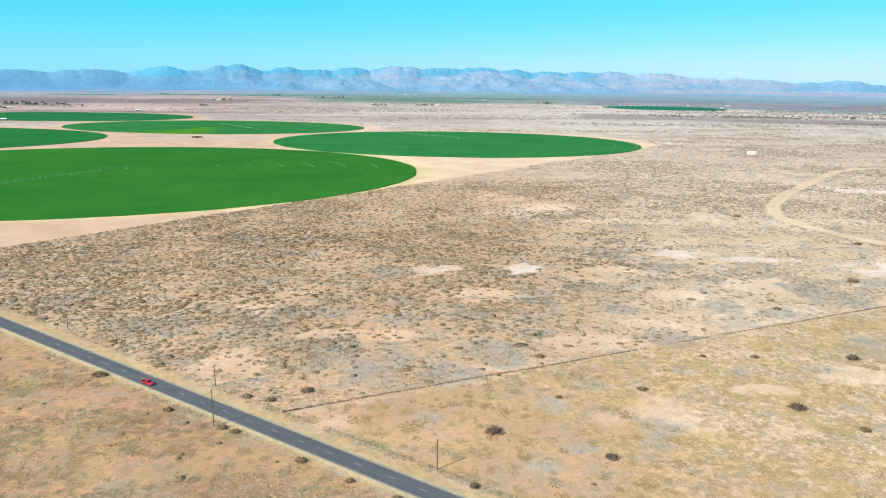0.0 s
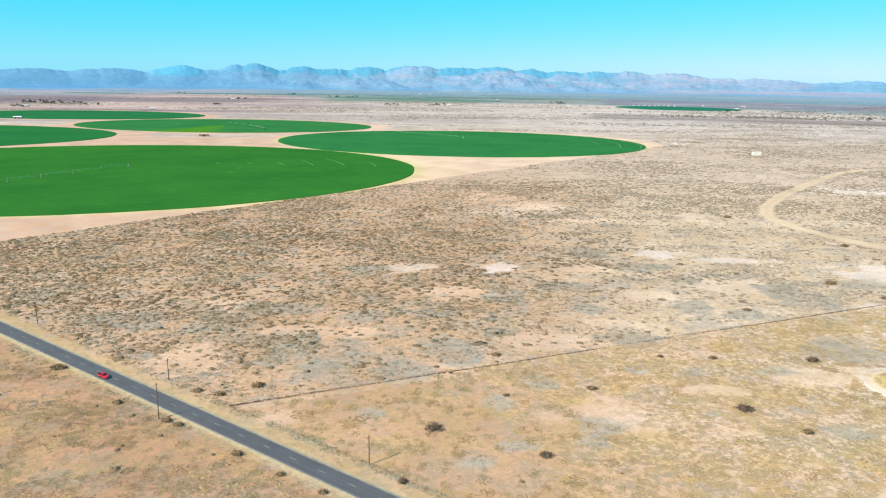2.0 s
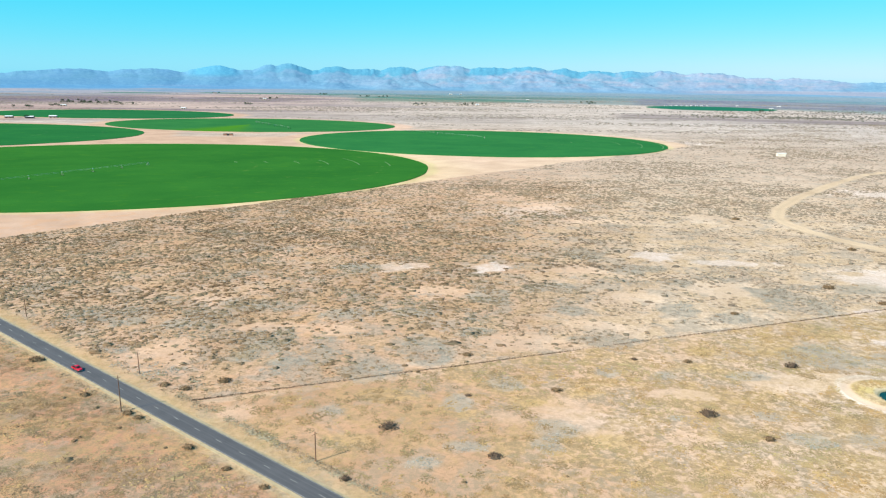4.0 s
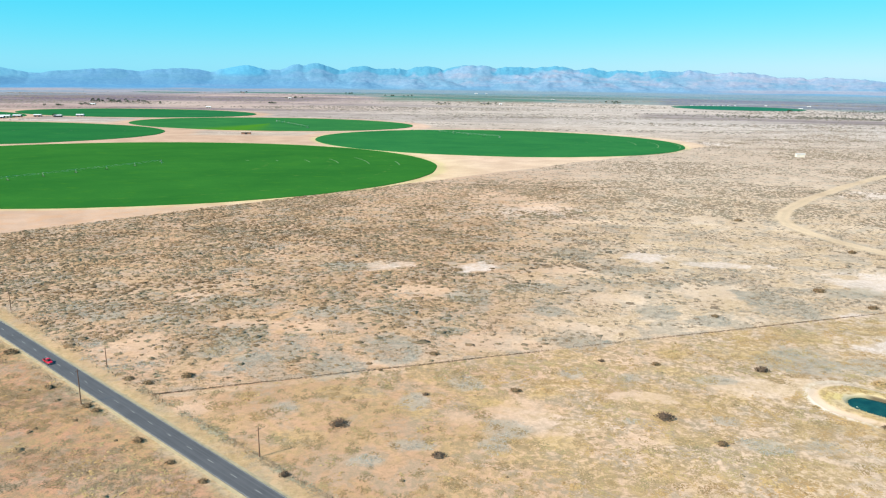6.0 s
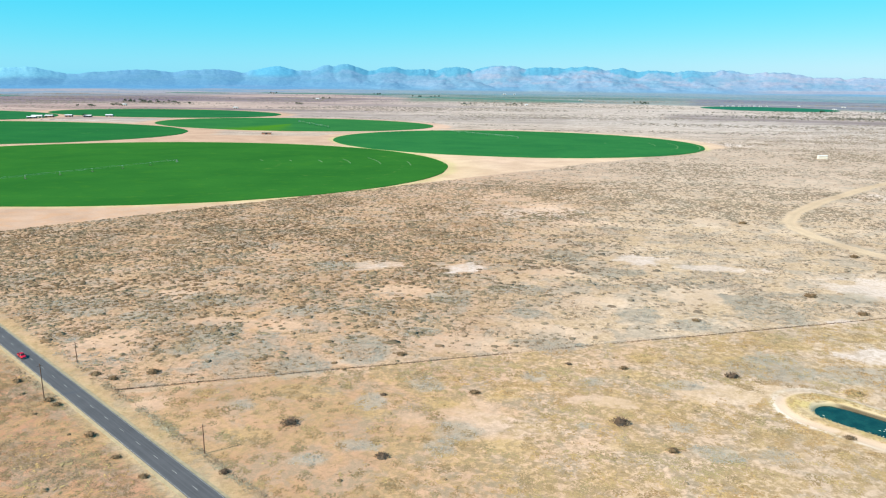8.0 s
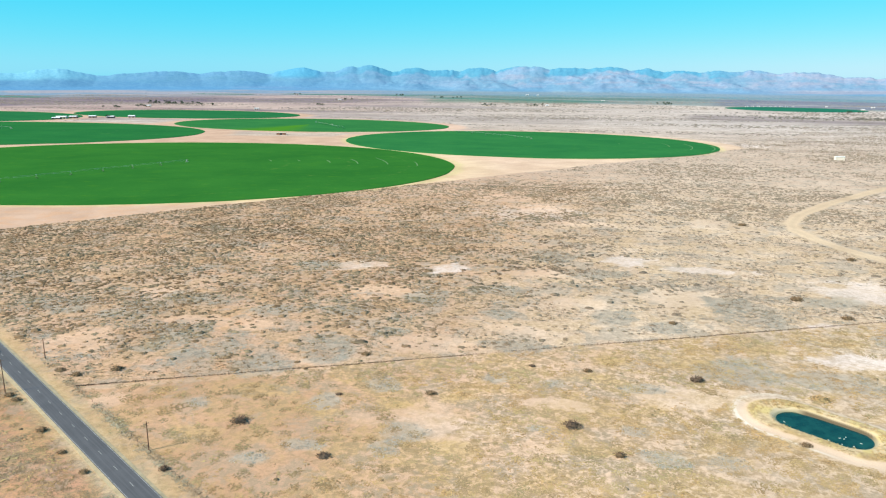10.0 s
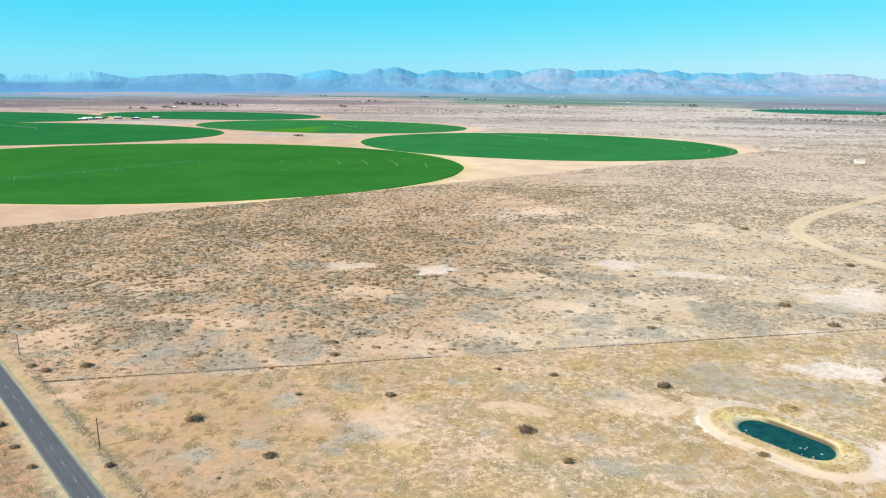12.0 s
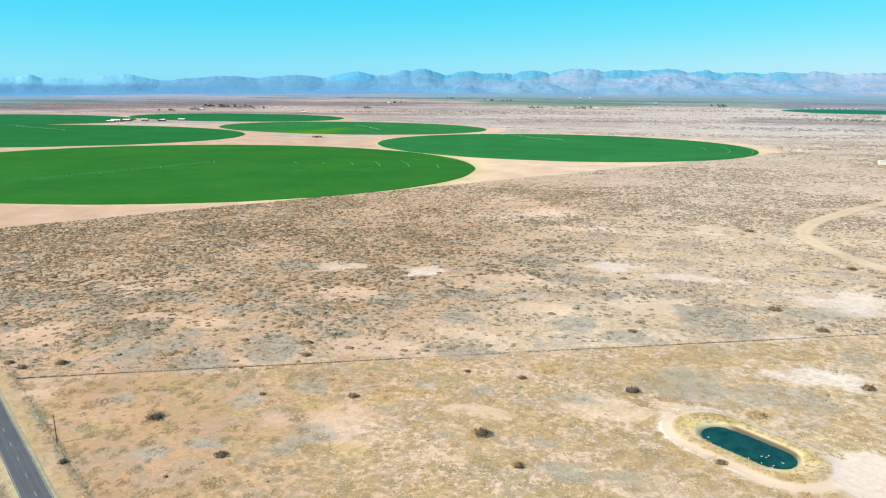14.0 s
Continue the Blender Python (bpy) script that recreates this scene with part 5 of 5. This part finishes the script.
# ---- utility poles and fences ----
def utility_pole(s, off, tall, label):
    x, y = on_road(s, off)
    ob = empty("utility_pole", pose(x, y, lay(x, y) - 0.3, 0, 0, math.degrees(math.atan2(ROAD_DIR[1], ROAD_DIR[0])) + 1.5), label, "utility pole", "roadside utility poles")
    bm = bmesh.new()
    rod(bm, (0, 0, 0), (0.06, 0, tall + 0.3), 0.19, 0.13, 10)
    part("pole", bm, "timber", ob)
    bm = bmesh.new()
    box(bm, 0, 0, tall - 0.55, 0.10, 1.9, 0.12, 0.01)
    part("crossarm", bm, "timber", ob)
    for k in (-0.85, 0.0, 0.85):
        bm = bmesh.new()
        z = tall - 0.42 if k else tall + 0.28
        rod(bm, (0.05, k, z), (0.05, k, z + 0.12), 0.03)
        rod(bm, (0.05, k, z + 0.12), (0.05, k, z + 0.24), 0.07, 0.05, 8)
        part("insulator", bm, "steel", ob)
    return ob


utility_pole(-416, 12.1, 9.6, "weathered timber utility pole beside the road")
utility_pole(-312.8, 12.6, 9.4, "weathered timber utility pole beside the road")
utility_pole(-209, 11.7, 8.9, "weathered timber utility pole beside the road")
utility_pole(-107.3, 11.7, 9.9, "weathered timber utility pole beside the road")
utility_pole(-184.0, -9.0, 13.3, "tall weathered timber pole across the road")


def wire_fence(ax, ay, bx, by, step, label):
    length = math.hypot(bx - ax, by - ay)
    turn = math.degrees(math.atan2(by - ay, bx - ax))
    ob = empty("wire_fence", pose(ax, ay, 0, 0, 0, turn), label, "fence")
    c, s = (bx - ax) / length, (by - ay) / length
    bm = bmesh.new()
    rod(bm, (0, 0, -0.3), (0, 0, 1.15), 0.05, 0.04, 6)
    data = None
    n = int(length / step)
    ground = [lay(ax + c * step * k, ay + s * step * k) for k in range(n + 1)]
    for k in range(n + 1):
        if data is None:
            post = part("post", bm, "timber", ob)
            data = post.data
        else:
            post = new("post", data)
            post.parent = ob
        post.matrix_basis = pose(step * k, random.uniform(-0.05, 0.05), ground[k], random.uniform(-3, 3), random.uniform(-3, 3), 0)
    for z in (0.4, 0.75, 1.1):
        bm = bmesh.new()
        for k in range(n):
            rod(bm, (step * k, 0, ground[k] + z), (step * (k + 1), 0, ground[k + 1] + z), 0.012, sides=3)
        part("wire", bm, "rust", ob)
    return ob


wire_fence(*FENCE_A, *FENCE_B, 5.0, "old wire fence on thin timber posts across the desert")
wire_fence(*on_road(-175, 11.3), *on_road(40, 11.3), 5.0, "old wire fence along the road verge")


# ---- the red pickup ----
def build_pickup(s, off):
    x, y = on_road(s, off)
    turn = math.degrees(math.atan2(ROAD_DIR[1], ROAD_DIR[0]))
    car = empty("pickup_truck", pose(x, y, 0.11, 0, 0, turn), "bright red crew-cab pickup with a dark open bed, on asphalt", "pickup truck")

    def loft(sections):
        """A skin through cross sections along x: (x, half width low, half width high, z low, z high)."""
        bm = bmesh.new()
        rings = []
        for px, wl, wh, zl, zh in sections:
            zm = zl + (zh - zl) * 0.55
            wm = max(wl, wh) * 1.02
            pts = [(-wl, zl), (-wm, zm), (-wh, zh - 0.04), (-wh * 0.85, zh), (wh * 0.85, zh), (wh, zh - 0.04), (wm, zm), (wl, zl)]
            rings.append([bm.verts.new((px, py, pz)) for py, pz in pts])
        for p, q in zip(rings, rings[1:]):
            for i in range(8):
                bm.faces.new((p[i], p[(i + 1) % 8], q[(i + 1) % 8], q[i]))
        bm.faces.new(rings[0])
        bm.faces.new(rings[-1][::-1])
        bmesh.ops.recalc_face_normals(bm, faces=bm.faces)
        return bm

    part("body", loft([(-1.05, .94, .90, .42, 1.10), (0.9, .95, .91, .42, 1.10), (1.35, .95, .89, .42, 1.10), (2.3, .93, .85, .44, 1.04), (2.75, .88, .78, .50, .96), (2.88, .80, .70, .55, .84)]), "red", car, smooth=True)
    part("cabin", loft([(-1.02, .82, .68, 1.06, 1.60), (-0.80, .84, .70, 1.06, 1.80), (0.0, .85, .71, 1.06, 1.84), (0.62, .84, .69, 1.06, 1.74), (1.35, .82, .76, 1.04, 1.12)]), "glass", car, smooth=True)
    part("roof", loft([(-0.98, .66, .64, 1.66, 1.76), (-0.7, .70, .66, 1.76, 1.87), (0.1, .71, .67, 1.78, 1.89), (0.6, .69, .65, 1.70, 1.79)]), "red", car, smooth=True)
    bm = bmesh.new()
    box(bm, -1.98, 0, 0.62, 1.80, 1.56, 0.10)
    part("bed_floor", bm, "rubber", car, "black bed liner")
    bm = bmesh.new()
    box(bm, -1.10, 0, 0.62, 0.06, 1.56, 0.52, 0.02)
    part("bed_front_panel", bm, "rubber", car)
    bm = bmesh.new()
    box(bm, -2.90, 0, 0.55, 0.08, 1.84, 0.58, 0.03)
    part("tailgate", bm, "red", car)
    bm = bmesh.new()
    box(bm, -3.00, 0, 0.40, 0.14, 1.80, 0.16, 0.04)
    part("rear_bumper", bm, "chrome", car)
    bm = bmesh.new()
    box(bm, 2.90, 0, 0.38, 0.16, 1.72, 0.18, 0.04)
    part("front_bumper", bm, "chrome", car)
    bm = bmesh.new()
    box(bm, 2.84, 0, 0.60, 0.10, 1.05, 0.22, 0.03)
    part("grille", bm, "opening", car)
    bm = bmesh.new()
    box(bm, -3.08, 0, 0.44, 0.02, 0.32, 0.10)
    part("rear_plate", bm, "white", car)
    for side in (-1, 1):
        bm = bmesh.new()
        box(bm, -1.98, side * 0.90, 0.45, 1.84, 0.10, 0.67, 0.03)
        part("bed_side", bm, "red", car)
        bm = bmesh.new()
        for p, q in (((1.32, .82, 1.08), (0.60, .70, 1.75)), ((-0.15, .88, 1.06), (-0.15, .73, 1.80)), ((-0.98, .86, 1.06), (-0.92, .70, 1.70))):
            rod(bm, (p[0], p[1] * side, p[2]), (q[0], q[1] * side, q[2]), 0.055, 0.045)
        part("pillar", bm, "red", car)
        bm = bmesh.new()
        box(bm, 0.98, side * 1.06, 1.10, 0.14, 0.24, 0.20, 0.04)
        part("wing_mirror", bm, "opening", car)
        bm = bmesh.new()
        box(bm, 2.74, side * 0.68, 0.68, 0.20, 0.28, 0.18, 0.04)
        part("headlight", bm, "lamp", car)
        bm = bmesh.new()
        box(bm, -2.92, side * 0.86, 0.70, 0.10, 0.14, 0.36, 0.03)
        part("tail_light", bm, "rubberred", car)
        for px in (-1.90, 1.85):
            bm = bmesh.new()
            bmesh.ops.create_cone(bm, cap_ends=True, segments=20, radius1=0.39, radius2=0.39, depth=0.27, matrix=pose(px, side * 0.84, 0.39, 90, 0, 0))
            bmesh.ops.bevel(bm, geom=[e for e in bm.edges if e.calc_face_angle(0) > 1], offset=0.04, segments=2, affect="EDGES")
            wheel = part("wheel", bm, "rubber", car)
            bm = bmesh.new()
            bmesh.ops.create_cone(bm, cap_ends=True, segments=16, radius1=0.24, radius2=0.22, depth=0.05, matrix=pose(px, side * 0.975, 0.39, 90, 0, 0))
            part("rim", bm, "chrome", wheel)


build_pickup(-231.0, -1.85)


# ---- farm buildings and sheds ----
def building(name, x, y, turn, long, deep, tall, wall, roof, label, doors=2, pitch=0.18, category="building"):
    ob = empty(name, pose(x, y, lay(x, y), 0, 0, turn), label, category, "farm buildings")
    bm = bmesh.new()
    box(bm, 0, 0, -0.2, long, deep, tall + 0.2)
    part("wall", bm, wall, ob)
    bm = bmesh.new()
    over, up = 0.5, deep * pitch
    a = [(-deep / 2 - over, tall - 0.05), (0, tall + up), (deep / 2 + over, tall - 0.05), (deep / 2 + over, tall + 0.12), (0, tall + up + 0.17), (-deep / 2 - over, tall + 0.12)]
    ends = [[bm.verts.new((sx * (long / 2 + over), py, pz)) for py, pz in a] for sx in (-1, 1)]
    for i in range(6):
        bm.faces.new((ends[0][i], ends[0][(i + 1) % 6], ends[1][(i + 1) % 6], ends[1][i]))
    bm.faces.new(ends[0])
    bm.faces.new(ends[1][::-1])
    bmesh.ops.recalc_face_normals(bm, faces=bm.faces)
    part("roof", bm, roof, ob)
    for sx in (-1, 1):
        bm = bmesh.new()
        skins = [[bm.verts.new((sx * (long / 2 - q), py, pz)) for py, pz in ((-deep / 2, tall), (deep / 2, tall), (0, tall + up))] for q in (0.0, 0.15)]
        bm.faces.new(skins[0])
        bm.faces.new(skins[1][::-1])
        for i in range(3):
            bm.faces.new((skins[0][i], skins[0][(i + 1) % 3], skins[1][(i + 1) % 3], skins[1][i]))
        bmesh.ops.recalc_face_normals(bm, faces=bm.faces)
        part("gable", bm, wall, ob)
    for k in range(doors):
        bm = bmesh.new()
        box(bm, (k + 0.5) / doors * long - long / 2, -deep / 2 - 0.03, 0, min(4.5, long / doors * 0.5), 0.08, tall * 0.72)
        part("door", bm, "opening", ob)
    return ob


building("field_hut", 490.5, 1096.0, 6, 12.0, 6.0, 4.8, "offwhite", "white", "lone cream-white hut on open scrub", 0, 0.05)
building("barn", -1127, 1610, 15, 24, 11, 4.6, "cream", "roof", "large barn with a bright pale metal roof", 3)
# the open sheds are closed blocks, walls near-black for the shade inside
building("shed", -1122, 1584, 15, 20, 8, 3.6, "opening", "roof", "open shed with a pale roof, its shaded inside painted dark", 2)
building("shed", -1113, 1634, 15, 18, 10, 4.2, "brownwall", "roof", "brown farm shed with a pale metal roof", 2)
building("shed", -1080, 1662, 15, 17, 9, 4.0, "brownwall", "roof", "rust-brown farm shed with a pale metal roof", 2)
building("shed", -1030, 1664, 15, 18, 9, 3.8, "opening", "roof", "open farm shed, shade painted dark under a pale roof", 2)
building("shed", -995, 1700, 15, 17, 9, 4.0, "greywall", "roof", "grey farm shed with a pale roof", 2)
# brown cladding here paints the shadow side of a pale pump house
building("pump_house", -418.5, 1297.0, 12, 17, 6, 4.0, "brownwall", "cream", "low pump house on tilled soil, cream roof, walls painted brown as its shadow side", 1, 0.08)
building("house", -869, 2168, 10, 14, 8, 3.6, "cream", "roof", "far cream farmhouse on the plain", 2)
building("house", -1290, 2240, 10, 16, 9, 4.0, "cream", "roof", "far cream farmhouse among trees", 2)
building("house", -870, 2985, 5, 13, 8, 3.8, "cream", "roof", "far cream house on the plain", 1)
building("house", -43, 2693, 5, 20, 9, 4.0, "cream", "darkroof", "far low house on the plain", 1)
building("house", 15, 2706, 5, 10, 7, 3.6, "white", "roof", "far small white house", 1)
building("house", -200, 2660, 5, 24, 9, 4.0, "cream", "darkroof", "far low house on the plain", 1)
building("shed", 1075, 2700, -10, 12, 6, 2.6, "offwhite", "roof", "long white shed beside a far crop circle", 2)
building("shed", 1030, 2930, -10, 7, 5, 2.2, "offwhite", "roof", "far cream shed behind a crop circle", 1)

for k in range(9):
    building("trailer", 742 + 20.5 * k + random.uniform(-4, 4), 2878 + 3.2 * k + random.uniform(-5, 5), random.uniform(-25, 10), random.uniform(6, 9), 4.0, random.uniform(2.0, 2.8), "white", "roof", "small white trailer in a row behind a crop circle", 1, 0.06)
building("house", -1345, 3691, 8, 18, 8, 4.0, "cream", "darkroof", "far cream ranch house on the plain", 2)
building("house", 231, 3274, 4, 13, 6, 3.0, "cream", "roof", "far cream house on the scrub plain", 1)
building("shed", -150, 4010, 6, 17, 6, 3.0, "cream", "roof", "far cream shed before the mountains", 1)
building("shed", -95, 4025, 6, 10, 6, 3.0, "cream", "roof", "far small cream shed before the mountains", 1)
building("house", 1181, 2909, -14, 12, 6, 2.4, "offwhite", "roof", "far long white house on the plain", 1)
building("house", 1440, 2379, -20, 9, 6, 2.6, "cream", "roof", "far cream house beyond a dry wash", 1)


# ---- trees by the farms ----
def tree(x, y, tall, wide, seed):
    rng = np.random.default_rng(seed)
    ob = empty("tree", pose(x, y, lay(x, y)), "dark green farm tree with a ragged crown", "tree", "farm trees")
    bm = bmesh.new()
    rod(bm, (0, 0, -0.2), (0.1, 0, tall * 0.45), 0.35, 0.2, 7)
    for k in range(4):
        a = rng.uniform(0, 6.28)
        rod(bm, (0.1, 0, tall * 0.4), (wide * 0.3 * math.cos(a), wide * 0.3 * math.sin(a), tall * 0.75), 0.16, 0.05, 5)
    part("trunk", bm, "bark", ob)
    tri = clump(rng, 130, 0.085, 1.0, 0.3)
    verts = tri.reshape(-1, 3)
    low = clump(rng, 60, 0.085, 0.5, 0.1).reshape(-1, 3) * np.array((0.9, 0.9, -0.5))
    verts = np.concatenate([verts * np.array((wide, wide, tall * 0.68)), low * np.array((wide, wide, tall * 0.5))]) + np.array((0, 0, tall * 0.36))
    me = quick_mesh("crown", verts, np.arange(len(verts)).reshape(-1, 3))
    layer = me.attributes.new("tint", "FLOAT", "POINT")
    layer.data.foreach_set("value", np.repeat(rng.uniform(0, 0.8, len(verts) // 3), 3).astype(np.float32))
    me.materials.append(MAT["leaf"])
    crown = new("crown", me)
    crown.parent = ob


for cx, cy, n, sx, sy in ((-1330, 2130, 4, 22, 10), (-1305, 2225, 5, 22, 10), (-1395, 2480, 9, 30, 14), (-1325, 2455, 9, 30, 14), (-1262, 2478, 4, 25, 10),
                          (-1140, 2400, 3, 40, 10), (-855, 3040, 5, 25, 10), (-770, 2480, 3, 22, 8), (-773, 3700, 5, 20, 10),
                          (-519, 3430, 7, 45, 10), (-195, 2665, 5, 25, 6), (-45, 2700, 5, 25, 6), (442, 3020, 4, 22, 6), (-2700, 3740, 9, 60, 16), (-1040, 1668, 2, 10, 4), (956, 2440, 4, 14, 8), (1209, 2074, 2, 8, 4), (-1345, 3700, 3, 20, 6), (469, 2935, 4, 14, 6), (-1440, 2570, 7, 40, 10), (-2080, 3990, 7, 60, 12)):
    for k in range(n):
        tree(cx + random.gauss(0, sx), cy + random.gauss(0, sy), random.uniform(5.5, 9.5), random.uniform(7, 12), random.randrange(10 ** 6))


# ---- strips of far fields and scrub ----
def far_field(x0, y0, x1, y1, deep, label):
    """A flat crop strip with its long side from one place to the other."""
    bm = bmesh.new()
    d = Vector((x1 - x0, y1 - y0, 0))
    s = Vector((-d.y, d.x, 0)).normalized() * deep
    low = []
    for q in range(13):
        w = 0.5 + 0.5 * math.sin(math.pi * (0.1 + 0.8 * q / 12))
        p = Vector((x0, y0, 0)) + d * (q / 12)
        low.append((bm.verts.new(p - s * 0.5 * w + Vector((0, 0, -0.4))), bm.verts.new(p - s * 0.5 * w + Vector((0, 0, 0.7))), bm.verts.new(p + s * 0.5 * w + Vector((0, 0, 0.7)))))
    for a, b in zip(low, low[1:]):
        bm.faces.new((a[0], b[0], b[1], a[1]))
        bm.faces.new((a[1], b[1], b[2], a[2]))
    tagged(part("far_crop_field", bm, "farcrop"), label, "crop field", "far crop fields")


# far green greyed towards teal, distance haze painted in
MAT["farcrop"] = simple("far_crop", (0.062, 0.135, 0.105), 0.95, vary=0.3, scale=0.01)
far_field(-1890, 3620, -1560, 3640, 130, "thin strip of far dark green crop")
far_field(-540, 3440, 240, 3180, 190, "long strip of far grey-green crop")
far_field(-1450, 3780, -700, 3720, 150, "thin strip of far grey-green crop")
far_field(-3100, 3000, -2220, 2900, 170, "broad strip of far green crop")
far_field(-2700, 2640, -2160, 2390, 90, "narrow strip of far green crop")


def scrub_belts():
    small = [dome(RNG, 4, 0, ((0.46, -0.05), (0.30, 0.24))) for _ in range(8)]
    n = 90000
    x, y = RNG.uniform(-2600, 2600, n), RNG.uniform(1500, 3300, n)
    k = vnoise(x * 0.25, y, 110, 161, 5) > RNG.uniform(0.50, 0.66, n)
    k &= np.hypot(x, y) < 4100
    for f in FIELDS:
        k &= field_off(x, y, f) > 1.06
    k &= bare_land(x, y) < 0.3
    x, y = x[k], y[k]
    size = RNG.uniform(2.5, 6.5, len(x))
    scatter("far_scrub", "scrub", x, y, size * 1.4, size * 0.42, np.clip(RNG.normal(0.3, 0.25, len(x)), 0, 1), small, "belts of far dark desert scrub", "shrubs")


scrub_belts()


def tree_belts():
    """Dark thickets along far washes and round far homesteads."""
    small = [dome(RNG, 6, 6) for _ in range(8)]
    px, py = [], []
    for ax, ay, bx, by, wide, n in ((480, 2190, 1300, 2150, 50, 620), (620, 2110, 1050, 2130, 22, 260), (1000, 2230, 1800, 2120, 60, 340), (700, 2500, 1500, 2400, 45, 260), (950, 2250, 1700, 2330, 40, 240), (1005, 1830, 1190, 1850, 14, 90), (1150, 2650, 2000, 2560, 60, 200),
                                    (1500, 2950, 2600, 3100, 90, 220), (-700, 2420, -300, 2360, 18, 60), (-1050, 2330, -650, 2250, 16, 50), (-1460, 2500, -1240, 2460, 18, 60),
                                    (300, 2390, 700, 2420, 22, 60), (840, 2260, 1060, 2060, 22, 130), (965, 2530, 1340, 2550, 18, 150), (1000, 2080, 1500, 2150, 30, 120), (560, 2270, 800, 2200, 12, 50), (-2700, 3500, -1900, 3700, 50, 90), (-1900, 3650, -700, 3500, 30, 90), (-1500, 3000, -850, 3120, 16, 50), (-2500, 2750, -1900, 2850, 20, 40)):
        t = RNG.uniform(0, 1, n)
        t = t[vnoise(t * 900, t * 0, 90, 191, 3) > 0.42]
        px.append(ax + (bx - ax) * t + RNG.normal(0, wide, len(t)))
        py.append(ay + (by - ay) * t + RNG.normal(0, wide, len(t)))
    x, y = np.concatenate(px), np.concatenate(py)
    k = np.ones(len(x), bool)
    for f in FIELDS:
        k &= field_off(x, y, f) > 1.04
    x, y = x[k], y[k]
    size = RNG.uniform(2.5, 7.0, len(x))
    scatter("far_thicket", "thicket", x, y, size, size * 0.8, np.clip(RNG.normal(0.4, 0.3, len(x)), 0, 1), small, "dark far thickets along dry washes", "thicket")


tree_belts()
